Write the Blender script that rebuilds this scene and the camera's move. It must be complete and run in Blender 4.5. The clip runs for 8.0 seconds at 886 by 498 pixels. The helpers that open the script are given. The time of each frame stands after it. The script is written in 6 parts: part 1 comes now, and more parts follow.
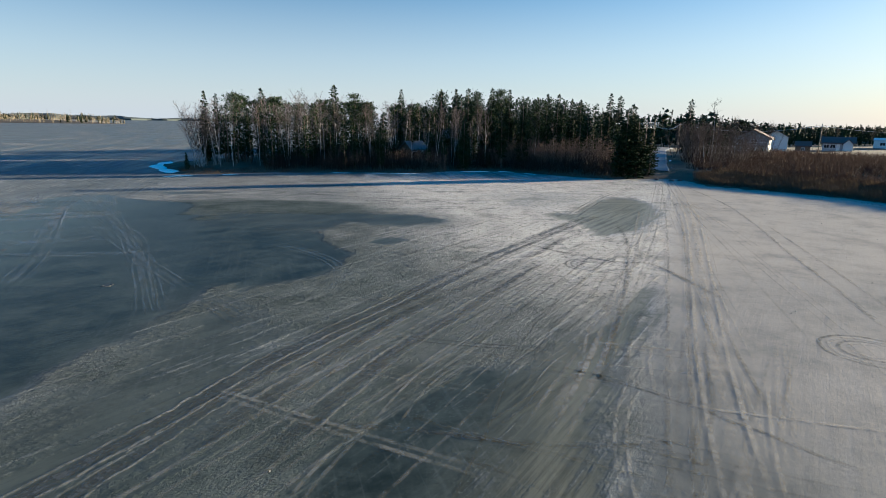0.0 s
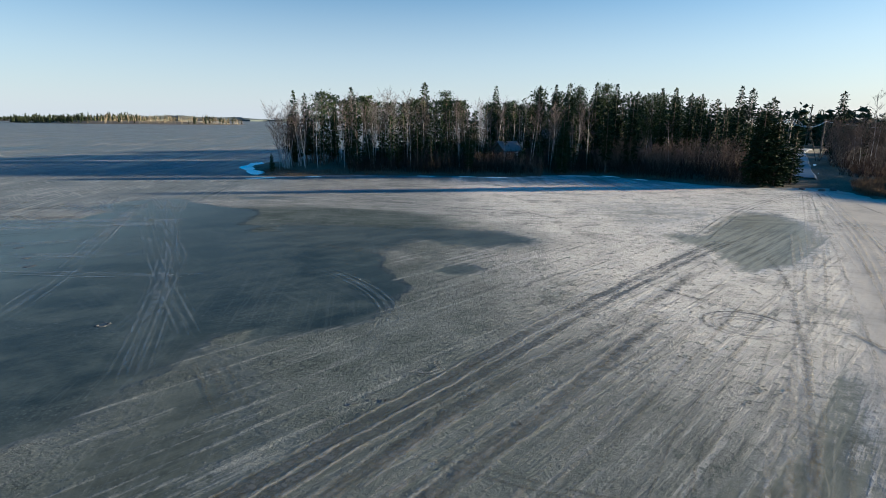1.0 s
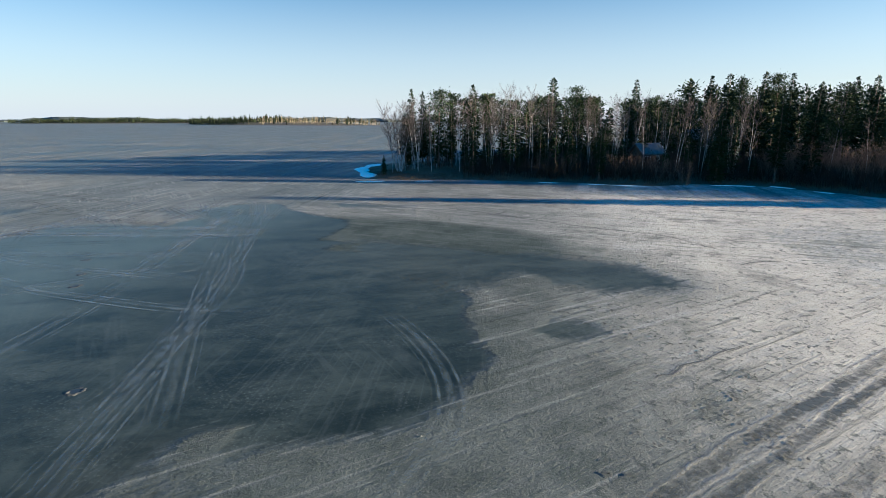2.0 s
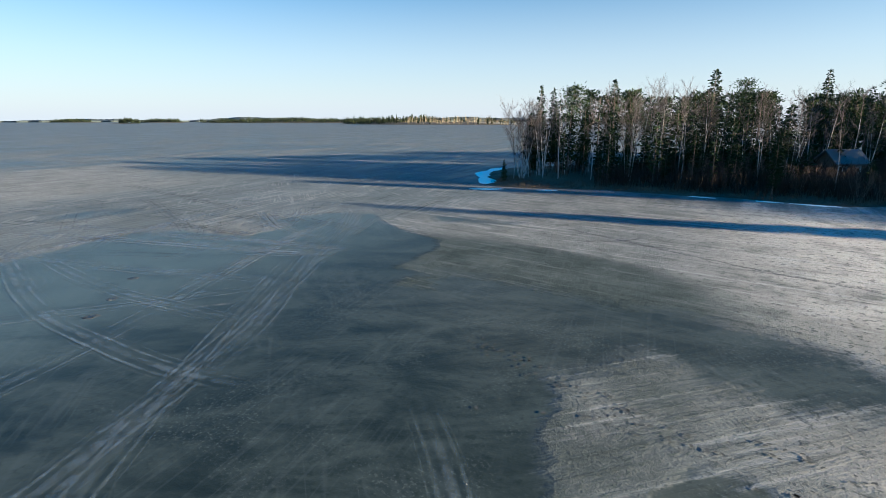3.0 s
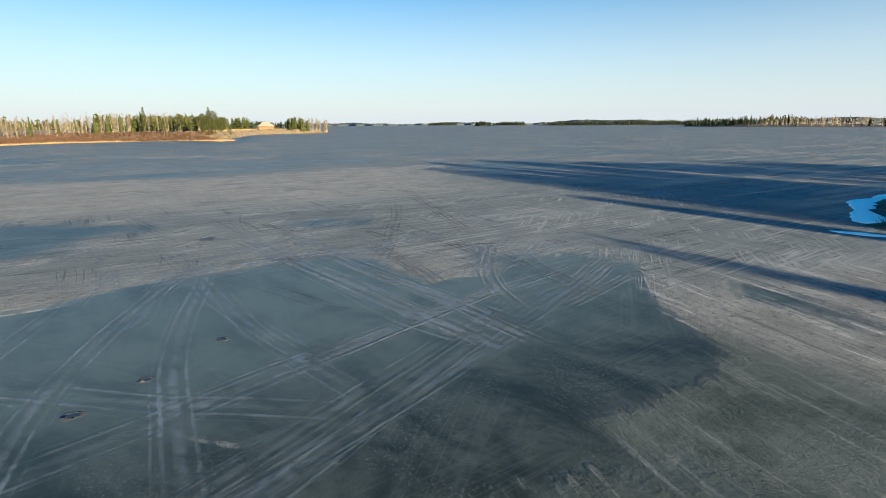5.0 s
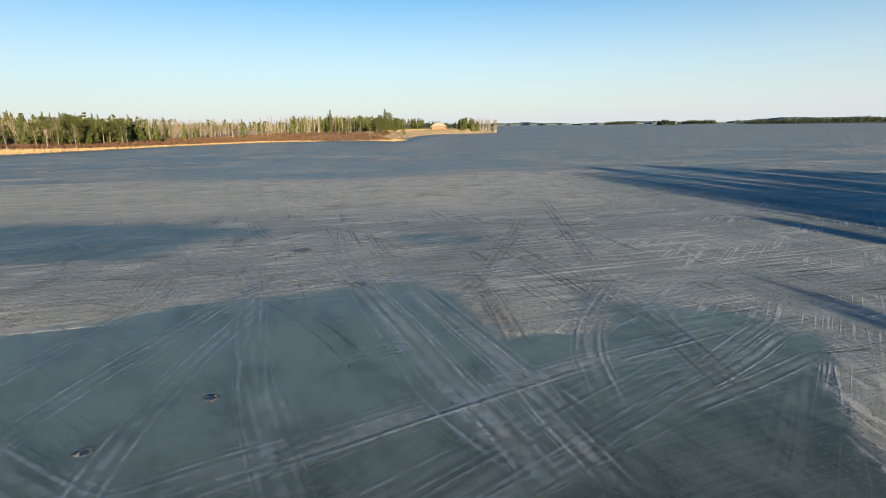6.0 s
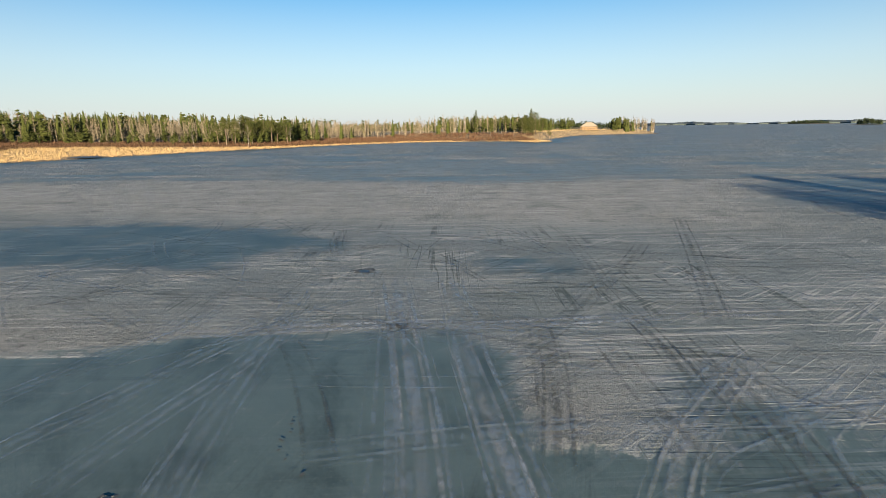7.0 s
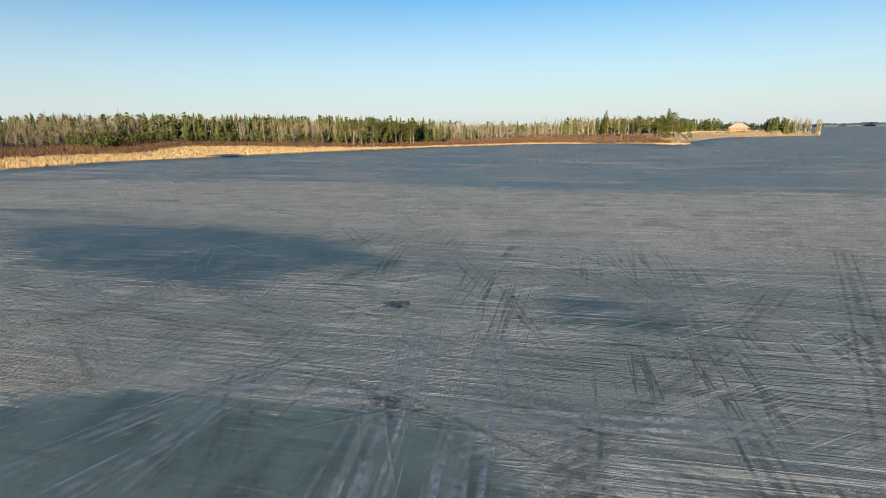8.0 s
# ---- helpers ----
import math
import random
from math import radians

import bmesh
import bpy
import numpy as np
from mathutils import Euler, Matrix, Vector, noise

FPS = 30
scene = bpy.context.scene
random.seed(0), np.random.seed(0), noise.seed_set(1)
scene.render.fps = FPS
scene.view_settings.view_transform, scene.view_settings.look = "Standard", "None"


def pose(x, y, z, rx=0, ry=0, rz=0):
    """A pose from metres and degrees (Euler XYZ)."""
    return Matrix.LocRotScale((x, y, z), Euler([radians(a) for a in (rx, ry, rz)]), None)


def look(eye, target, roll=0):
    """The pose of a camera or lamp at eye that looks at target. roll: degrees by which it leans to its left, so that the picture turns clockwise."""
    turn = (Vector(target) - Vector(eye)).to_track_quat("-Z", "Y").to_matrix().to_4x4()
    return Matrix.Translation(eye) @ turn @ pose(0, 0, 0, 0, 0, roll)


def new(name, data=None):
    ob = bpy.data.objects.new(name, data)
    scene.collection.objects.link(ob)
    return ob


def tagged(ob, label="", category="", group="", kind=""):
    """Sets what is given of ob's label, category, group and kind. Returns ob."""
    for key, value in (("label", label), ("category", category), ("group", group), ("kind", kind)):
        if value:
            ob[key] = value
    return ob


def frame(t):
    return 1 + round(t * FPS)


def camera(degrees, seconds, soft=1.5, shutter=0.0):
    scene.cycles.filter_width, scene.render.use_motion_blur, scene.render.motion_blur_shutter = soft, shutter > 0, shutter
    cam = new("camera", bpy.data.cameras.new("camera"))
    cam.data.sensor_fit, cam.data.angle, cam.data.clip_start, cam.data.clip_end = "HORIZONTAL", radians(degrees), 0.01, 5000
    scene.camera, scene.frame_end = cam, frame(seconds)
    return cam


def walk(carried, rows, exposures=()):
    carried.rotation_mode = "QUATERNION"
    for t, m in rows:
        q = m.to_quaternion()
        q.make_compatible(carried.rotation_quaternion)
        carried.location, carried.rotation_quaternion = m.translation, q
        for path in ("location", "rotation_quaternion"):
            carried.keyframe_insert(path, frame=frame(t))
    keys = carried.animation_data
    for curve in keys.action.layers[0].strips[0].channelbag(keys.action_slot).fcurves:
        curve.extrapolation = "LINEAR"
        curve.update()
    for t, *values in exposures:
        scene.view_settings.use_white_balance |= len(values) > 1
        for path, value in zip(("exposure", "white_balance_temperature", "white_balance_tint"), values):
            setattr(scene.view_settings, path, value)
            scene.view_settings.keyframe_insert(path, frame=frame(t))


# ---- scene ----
cam = camera(79.2, 8.0, soft=0.7)
PATH = [
    (0, (0.448, 0.558, 9.253), (0.422, 2.505, 8.794), 0.8),
    (0.5, (0.716, 5.109, 9.262), (0.529, 7.046, 8.8), 0.7),
    (1, (0.745, 9.761, 9.205), (0.37, 11.67, 8.74), 0.4),
    (1.5, (0.428, 14.474, 9.129), (-0.164, 16.327, 8.663), 0.1),
    (3, (-2.694, 29.046, 9.248), (-3.935, 30.543, 8.78), -0.1),
    (3.5, (-4.634, 33.256, 9.169), (-6.059, 34.581, 8.703), -0.2),
    (4, (-7.067, 37.276, 9.141), (-8.677, 38.368, 8.677), -0.4),
    (4.5, (-9.919, 40.919, 9.138), (-11.677, 41.754, 8.678), -0.3),
    (5, (-13.073, 44.2, 9.126), (-14.945, 44.74, 8.671), -0.4),
    (6.5, (-23.576, 52.024, 9.506), (-25.495, 51.684, 9.058), -0.8),
    (7, (-27.79, 53.463, 9.571), (-29.648, 52.87, 9.127), -0.8),
    (7.5, (-32.285, 54.363, 9.576), (-34.043, 53.517, 9.136), -0.8),
    (8, (-36.872, 54.657, 9.568), (-38.541, 53.644, 9.133), -0.7),
]
walk(cam, [(t, look(eye, target, roll)) for t, eye, target, roll in PATH], [(0.0, 2.24, 5350, 8), (3.0, 2.50, 5300, 8), (4.5, 2.46, 5450, 8), (6.5, 2.30, 5700, 9), (8.0, 2.25, 5600, 8)])

# ---- light: a low sun over the eastern shore and a clear spring sky ----
SUN_HEIGHT, SUN_BEARING = 8.2, 20.0   # degrees above the ice; degrees from +x towards +y
world = bpy.data.worlds.new("sky")
scene.world = world
world.use_nodes = True
wn = world.node_tree.nodes
sky = wn.new("ShaderNodeTexSky")
sky.sky_type = "NISHITA"
sky.sun_disc = False
sky.sun_elevation = radians(SUN_HEIGHT)
sky.sun_rotation = radians(90 - SUN_BEARING)
sky.altitude = 300
sky.air_density = 1.0
sky.dust_density = 1.1
sky.ozone_density = 2.0
wn["Background"].inputs["Strength"].default_value = 0.05
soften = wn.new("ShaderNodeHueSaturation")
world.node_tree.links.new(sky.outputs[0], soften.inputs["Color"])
# pale spring haze that thickens evenly towards the whole horizon
height = wn.new("ShaderNodeSeparateXYZ")
world.node_tree.links.new(wn.new("ShaderNodeTexCoord").outputs["Generated"], height.inputs[0])
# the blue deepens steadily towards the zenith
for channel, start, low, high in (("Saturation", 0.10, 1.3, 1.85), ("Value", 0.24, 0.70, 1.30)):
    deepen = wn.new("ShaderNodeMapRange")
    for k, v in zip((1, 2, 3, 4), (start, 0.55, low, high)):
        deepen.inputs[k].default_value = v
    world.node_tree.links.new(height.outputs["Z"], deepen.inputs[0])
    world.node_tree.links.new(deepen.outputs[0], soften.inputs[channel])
thick = wn.new("ShaderNodeMapRange")
for k, v in zip((1, 2, 3, 4), (0.0, 0.27, 0.74, 0.0)):
    thick.inputs[k].default_value = v
world.node_tree.links.new(height.outputs["Z"], thick.inputs[0])
haze = wn.new("ShaderNodeMix")
haze.data_type = "RGBA"
haze.inputs[7].default_value = (3.65, 3.60, 3.48, 1)
world.node_tree.links.new(thick.outputs[0], haze.inputs[0])
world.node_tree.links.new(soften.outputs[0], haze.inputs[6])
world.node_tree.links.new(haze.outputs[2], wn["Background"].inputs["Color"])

sun = new("sun", bpy.data.lights.new("sun", "SUN"))
sun.data.energy = 5.2
sun.data.angle = radians(0.55)
sun.data.color = (1.0, 0.775, 0.48)
SUN_WAY = Vector((math.cos(radians(SUN_BEARING)), math.sin(radians(SUN_BEARING)), math.tan(radians(SUN_HEIGHT))))
sun.matrix_world = look(SUN_WAY * 100, (0, 0, 0))


# ---- materials ----
class Nodes:
    """A small helper that writes one procedural material."""

    def __init__(self, name):
        self.mat = bpy.data.materials.new(name)
        self.mat.use_nodes = True
        self.tree = self.mat.node_tree
        self.bsdf = self.tree.nodes["Principled BSDF"]
        self.place = self.tree.nodes.new("ShaderNodeNewGeometry").outputs["Position"]

    def link(self, a, b):
        self.tree.links.new(a, b)

    def local(self):
        self.place = self.tree.nodes.new("ShaderNodeTexCoord").outputs["Object"]

    def noise(self, scale, detail=4.0, rough=0.55, stretch=None, turn=0.0, warp=0.0):
        n = self.tree.nodes.new("ShaderNodeTexNoise")
        n.inputs["Scale"].default_value = scale
        n.inputs["Detail"].default_value = detail
        n.inputs["Roughness"].default_value = rough
        n.inputs["Distortion"].default_value = warp
        if stretch:
            m = self.tree.nodes.new("ShaderNodeMapping")
            m.vector_type = "TEXTURE"
            m.inputs["Rotation"].default_value = (0, 0, radians(turn))
            m.inputs["Scale"].default_value = [1 / k for k in stretch]
            self.link(self.place, m.inputs["Vector"])
            self.link(m.outputs[0], n.inputs["Vector"])
        else:
            self.link(self.place, n.inputs["Vector"])
        return n.outputs["Fac"]

    def lines(self, scale, long, turn, width):
        """Thin wavering lines along one direction."""
        v = self.noise(scale, 2, 0.5, (long, 1.0, 1.0), turn)
        return self.span(self.math("ABSOLUTE", self.math("SUBTRACT", v, 0.5)), 0.0, width, 1.0, 0.0)

    def attr(self, name):
        n = self.tree.nodes.new("ShaderNodeAttribute")
        n.attribute_name = name
        return n.outputs["Fac"]

    def math(self, op, a, b=0.0, clamp=False):
        n = self.tree.nodes.new("ShaderNodeMath")
        n.operation = op
        n.use_clamp = clamp
        for i, v in enumerate((a, b)):
            if isinstance(v, (int, float)):
                n.inputs[i].default_value = v
            else:
                self.link(v, n.inputs[i])
        return n.outputs[0]

    def span(self, v, lo, hi, a=0.0, b=1.0, smooth=True):
        n = self.tree.nodes.new("ShaderNodeMapRange")
        n.interpolation_type = "SMOOTHSTEP" if smooth else "LINEAR"
        for i, x in zip((1, 2, 3, 4), (lo, hi, a, b)):
            n.inputs[i].default_value = x
        self.link(v, n.inputs[0])
        return n.outputs[0]

    def mix(self, fac, a, b):
        n = self.tree.nodes.new("ShaderNodeMix")
        n.data_type = "RGBA"
        for i, v in ((0, fac), (6, a), (7, b)):
            if isinstance(v, tuple):
                n.inputs[i].default_value = (*v, 1.0)
            elif isinstance(v, (int, float)):
                n.inputs[i].default_value = v
            else:
                self.link(v, n.inputs[i])
        return n.outputs[2]

    def random(self):
        return self.tree.nodes.new("ShaderNodeObjectInfo").outputs["Random"]

    def island(self):
        return self.tree.nodes.new("ShaderNodeNewGeometry").outputs["Random Per Island"]

    def bump(self, height, strength, distance):
        n = self.tree.nodes.new("ShaderNodeBump")
        n.inputs["Distance"].default_value = distance
        if isinstance(strength, (int, float)):
            n.inputs["Strength"].default_value = strength
        else:
            self.link(strength, n.inputs["Strength"])
        self.link(height, n.inputs["Height"])
        self.link(n.outputs[0], self.bsdf.inputs["Normal"])

    def done(self, color=None, rough=None, specular=0.5):
        if color is not None:
            if isinstance(color, tuple):
                self.bsdf.inputs["Base Color"].default_value = (*color, 1.0)
            else:
                self.link(color, self.bsdf.inputs["Base Color"])
        if rough is not None:
            if isinstance(rough, (int, float)):
                self.bsdf.inputs["Roughness"].default_value = rough
            else:
                self.link(rough, self.bsdf.inputs["Roughness"])
        self.bsdf.inputs["Specular IOR Level"].default_value = specular
        return self.mat


def ice_material():
    """Rotting lake ice: pale grainy snow-ice with dark, wet, clear stretches, raked by old runs."""
    n = Nodes("lake_ice")
    west, grey, far, wet_at = n.attr("west"), n.attr("grey"), n.attr("open"), n.attr("wet")
    swept, north, pale = n.attr("swept"), n.attr("north"), n.attr("pale")
    broad = n.noise(0.05, 5, 0.6, warp=0.6)
    middle = n.noise(0.30, 6, 0.68)
    lumps = n.noise(2.2, 6, 0.70)
    grain = n.noise(8.0, 5, 0.75)
    fine = n.noise(22.0, 3, 0.8)
    # grooves that sleds and wind have drawn, each stretch of the lake its own way
    south_grooves = n.noise(2.4, 5, 0.72, (0.05, 1.0, 1.0), 56)
    north_grooves = n.noise(1.6, 5, 0.72, (0.06, 1.0, 1.0), 2)
    west_grooves = n.noise(2.2, 6, 0.74, (0.035, 1.0, 1.0), 109)
    lined = n.mix(n.attr("lake"), n.mix(north, south_grooves, north_grooves), west_grooves)
    bands = n.noise(0.24, 6, 0.66, (0.10, 1.0, 1.0), 106, 0.3)
    threads = n.noise(0.75, 5, 0.68, (0.05, 1.0, 1.0), 102, 0.2)
    rake_a = n.math("MULTIPLY", n.lines(1.3, 0.035, 110, 0.030), n.span(n.noise(0.11, 3), 0.42, 0.54))
    rake_b = n.math("MULTIPLY", n.lines(1.0, 0.04, 17, 0.026), n.span(n.noise(0.13, 3, 0.5, (1.0, 1.2, 1.0), 40), 0.48, 0.60))
    rake_c = n.math("MULTIPLY", n.lines(1.0, 0.04, 146, 0.026), n.span(n.noise(0.12, 3, 0.5, (1.3, 1.0, 1.0), 70), 0.48, 0.60))
    rake_d = n.math("MULTIPLY", n.lines(1.2, 0.04, 106, 0.026), n.span(n.noise(0.10, 3, 0.5, (1.1, 1.0, 1.0), 10), 0.44, 0.56))
    raked_pale = n.math("MAXIMUM", rake_a, rake_c)
    raked_dark = n.math("MAXIMUM", rake_b, rake_d)
    # where the surface is wet: the edge of each pool is ragged and drawn out along the grooves
    edge = n.math("ADD", wet_at, n.math("MULTIPLY", n.math("SUBTRACT", middle, 0.5), 0.75))
    edge = n.math("ADD", edge, n.math("MULTIPLY", n.math("SUBTRACT", lined, 0.5), 0.80))
    edge = n.math("ADD", edge, n.math("MULTIPLY", n.math("SUBTRACT", grain, 0.5), 0.35))
    edge = n.math("ADD", edge, n.math("MULTIPLY", n.math("SUBTRACT", lumps, 0.5), 0.45))
    wet = n.span(edge, 0.34, 0.66)
    drift = n.math("ADD", n.math("MULTIPLY", broad, 0.35), n.math("MULTIPLY", bands, 0.65))
    drift = n.math("ADD", drift, n.math("MULTIPLY", n.math("SUBTRACT", threads, 0.5), 0.30))
    wet = n.math("MAXIMUM", wet, n.math("MULTIPLY", n.span(drift, 0.43, 0.60), far))
    # the dry crust
    coarse = n.math("MULTIPLY", n.span(swept, 0.0, 1.0, 1.0, 0.12), n.span(west, 0.0, 1.0, 1.0, 0.55))
    dry = n.mix(n.span(middle, 0.3, 0.7), (0.112, 0.115, 0.109), (0.185, 0.183, 0.173))
    # pale crust, lightened and warmed further with the glare towards the sun
    dry = n.mix(n.math("MULTIPLY", pale, n.span(middle, 0.25, 0.6, 0.5, 1.0)), dry, n.mix(swept, (0.47, 0.432, 0.378), (0.37, 0.322, 0.262)))
    blotch = n.span(n.noise(0.21, 6, 0.70, warp=0.4), 0.52, 0.66, 0.0, 0.55)
    dry = n.mix(n.math("MULTIPLY", blotch, coarse), dry, (0.068, 0.076, 0.069))
    dry = n.mix(n.math("MULTIPLY", n.math("MAXIMUM", west, far), n.span(threads, 0.47, 0.62, 0.0, 0.60)), dry, (0.085, 0.096, 0.096))
    dry = n.mix(n.math("MULTIPLY", n.math("MAXIMUM", west, far), n.span(bands, 0.50, 0.36, 0.0, 0.5)), dry, (0.255, 0.258, 0.252))
    dry = n.mix(n.math("MULTIPLY", n.span(lined, 0.53, 0.68, 0.0, 0.75), coarse), dry, (0.055, 0.060, 0.056))
    dry = n.mix(n.math("MULTIPLY", n.span(lined, 0.47, 0.36, 0.0, 0.65), coarse), dry, (0.37, 0.358, 0.34))
    dry = n.mix(n.math("MULTIPLY", n.span(lumps, 0.55, 0.61, 0.0, 0.72), coarse), dry, (0.056, 0.062, 0.056))
    dry = n.mix(n.math("MULTIPLY", n.span(grain, 0.55, 0.62, 0.0, 0.65), coarse), dry, (0.046, 0.050, 0.046))
    dry = n.mix(n.math("MULTIPLY", n.span(fine, 0.53, 0.64, 0.0, 0.6), coarse), dry, (0.36, 0.35, 0.335))
    # thin grey ice that is neither crust nor pool
    dull = n.mix(n.span(middle, 0.32, 0.66), (0.030, 0.040, 0.037), (0.060, 0.072, 0.067))
    dull = n.mix(n.span(lined, 0.55, 0.68, 0.0, 0.5), dull, (0.026, 0.034, 0.031))
    dull = n.mix(n.span(lined, 0.45, 0.33, 0.0, 0.45), dull, (0.132, 0.139, 0.133))
    dull = n.mix(n.span(fine, 0.56, 0.70, 0.0, 0.5), dull, (0.155, 0.160, 0.155))
    # grey also darkens crust that scatters less sun towards the view
    dry = n.mix(n.math("MULTIPLY", grey, n.span(lumps, 0.3, 0.66, 1.0, 0.84)), dry, dull)
    dry = n.mix(n.math("MULTIPLY", west, n.span(middle, 0.35, 0.6, 0.35, 0.70)), dry, (0.098, 0.115, 0.118))
    rough_zone = n.math("MAXIMUM", west, 0.06)
    dry = n.mix(n.math("MULTIPLY", raked_dark, n.math("MULTIPLY", rough_zone, 0.85)), dry, (0.050, 0.060, 0.058))
    dry = n.mix(n.math("MULTIPLY", raked_pale, n.math("MULTIPLY", rough_zone, 0.75)), dry, (0.25, 0.245, 0.235))
    # clear, wet ice
    smoke = n.noise(0.42, 7, 0.70, (0.55, 1.0, 1.0), 35, 0.4)
    clear = n.mix(n.span(smoke, 0.34, 0.68), (0.014, 0.020, 0.018), (0.048, 0.058, 0.051))
    clear = n.mix(n.math("MULTIPLY", n.span(grain, 0.53, 0.64, 0.0, 0.55), n.span(n.noise(0.23, 4), 0.44, 0.62)), clear, (0.12, 0.13, 0.118))
    clear = n.mix(n.span(lumps, 0.52, 0.66, 0.0, 0.5), clear, (0.012, 0.018, 0.015))
    clear = n.mix(n.attr("olive"), clear, n.mix(n.span(lined, 0.36, 0.64), (0.085, 0.080, 0.055), (0.25, 0.235, 0.172)))
    # sky reflected at low angles, put into the colour as blue-grey
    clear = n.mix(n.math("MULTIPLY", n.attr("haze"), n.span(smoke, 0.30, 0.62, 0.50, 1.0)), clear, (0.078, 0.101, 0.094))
    clear = n.mix(n.span(lined, 0.54, 0.70, 0.0, 0.45), clear, (0.026, 0.032, 0.030))
    clear = n.mix(n.math("MULTIPLY", raked_dark, n.math("MULTIPLY", west, 0.6)), clear, (0.025, 0.033, 0.033))
    clear = n.mix(n.math("MULTIPLY", raked_pale, n.span(west, 0.0, 1.0, 0.08, 0.5)), clear, (0.16, 0.175, 0.17))
    clear = n.mix(n.math("MULTIPLY", far, n.span(threads, 0.48, 0.60, 0.0, 0.8)), clear, (0.045, 0.060, 0.060))
    clear = n.mix(n.math("MULTIPLY", far, n.span(threads, 0.46, 0.36, 0.0, 0.55)), clear, (0.15, 0.155, 0.15))
    clear = n.mix(n.span(fine, 0.66, 0.80, 0.0, 0.3), clear, (0.10, 0.105, 0.10))
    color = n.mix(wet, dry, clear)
    rough = n.math("SUBTRACT", 0.60, n.math("MULTIPLY", wet, 0.20))
    rough = n.math("ADD", rough, n.math("MULTIPLY", n.math("SUBTRACT", smoke, 0.5), 0.2))
    h = n.math("ADD", n.math("MULTIPLY", grain, 0.42), n.math("MULTIPLY", lumps, 0.60))
    h = n.math("ADD", h, n.math("MULTIPLY", lined, 0.70))
    h = n.math("ADD", h, n.math("MULTIPLY", n.math("SUBTRACT", raked_pale, raked_dark), n.math("MULTIPLY", west, 0.14)))
    h = n.math("SUBTRACT", h, n.math("MULTIPLY", wet, 0.35))
    relief = n.math("MULTIPLY", n.span(wet, 0.0, 1.0, 1.0, 0.10), n.math("MULTIPLY", n.span(swept, 0.0, 1.0, 1.0, 0.14), n.span(west, 0.0, 1.0, 1.0, 0.6)))
    n.bump(h, n.math("MULTIPLY", relief, n.span(grey, 0.0, 1.0, 1.0, 0.75)), 0.20)
    n.bsdf.inputs["IOR"].default_value = 1.31
    out = n.done(color, rough, 0.4)
    n.link(n.span(wet, 0.0, 1.0, 0.02, 0.13), n.bsdf.inputs["Specular IOR Level"])
    return out


def mark_material(name, a, b, rough, grain_scale=3.0):
    """Scraped or slushy marks that thin out to the ice below along their edges."""
    n = Nodes(name)
    streak = n.noise(grain_scale, 5, 0.7)
    slow = n.noise(0.5, 3, 0.6)
    fade = n.math("MULTIPLY", n.attr("fade"), n.span(slow, 0.25, 0.6, 0.35, 1.0))
    alpha = n.math("MULTIPLY", fade, n.span(streak, 0.36, 0.58, 0.18, 1.0), True)
    n.bump(streak, 0.3, 0.03)
    color = n.mix(streak, a, b)
    n.link(alpha, n.bsdf.inputs["Alpha"])
    return n.done(color, rough, 0.4)


def land_material():
    n = Nodes("shore_ground")
    a = n.noise(0.25, 5, 0.6)
    b = n.noise(3.0, 5, 0.65)
    grass = n.mix(n.span(b, 0.3, 0.7), (0.10, 0.075, 0.045), (0.27, 0.20, 0.11))
    soil = n.mix(b, (0.035, 0.028, 0.022), (0.08, 0.062, 0.045))
    color = n.mix(n.math("ADD", n.attr("grass"), n.math("MULTIPLY", n.math("SUBTRACT", a, 0.5), 0.8), True), soil, grass)
    n.bump(b, 0.6, 0.15)
    return n.done(color, 0.95, 0.2)


def leafy(name, dark, light, rough=0.7, through_light=0.0):
    n = Nodes(name)
    t = n.math("ADD", n.math("MULTIPLY", n.island(), 0.6), n.math("MULTIPLY", n.random(), 0.4))
    color = n.mix(t, dark, light)
    color = n.mix(n.span(n.noise(1.3, 3), 0.35, 0.7, 0.0, 0.5), color, dark)
    out = n.done(color, rough, 0.04)
    if through_light:   # thin blades let some light through
        t = n.tree.nodes.new("ShaderNodeBsdfTranslucent")
        m = n.tree.nodes.new("ShaderNodeMixShader")
        m.inputs[0].default_value = through_light
        n.link(color, t.inputs["Color"])
        n.link(n.bsdf.outputs[0], m.inputs[1])
        n.link(t.outputs[0], m.inputs[2])
        n.link(m.outputs[0], n.tree.nodes["Material Output"].inputs["Surface"])
    return out


def bark(name, dark, light, scale=6.0, marks=0.5, stretch=(1, 1, 0.35)):
    n = Nodes(name)
    n.local()
    g = n.noise(scale, 5, 0.65, stretch)
    color = n.mix(n.span(g, marks - 0.1, marks + 0.12), dark, light)
    n.bump(g, 0.5, 0.03)
    return n.done(color, 0.85, 0.25)


def plain(name, a, b, scale=4.0, rough=0.6, metal=0.0, bump=0.15, stretch=None):
    n = Nodes(name)
    n.local()
    g = n.noise(scale, 5, 0.6, stretch)
    n.bsdf.inputs["Metallic"].default_value = metal
    n.bump(g, bump, 0.02)
    return n.done(n.mix(g, a, b), rough, 0.4)


ICE = ice_material()
SCRAPED = mark_material("scraped_ice", (0.135, 0.165, 0.182), (0.215, 0.25, 0.27), 0.6, 1.6)
SLUSH = mark_material("dark_slush", (0.034, 0.036, 0.031), (0.080, 0.080, 0.070), 0.6)
TAN_SCRAPE = mark_material("pale_scrape", (0.20, 0.185, 0.162), (0.33, 0.305, 0.268), 0.8, 2.0)
RIDGE = mark_material("crushed_snow_ridge", (0.17, 0.163, 0.152), (0.29, 0.278, 0.26), 0.85, 6.0)
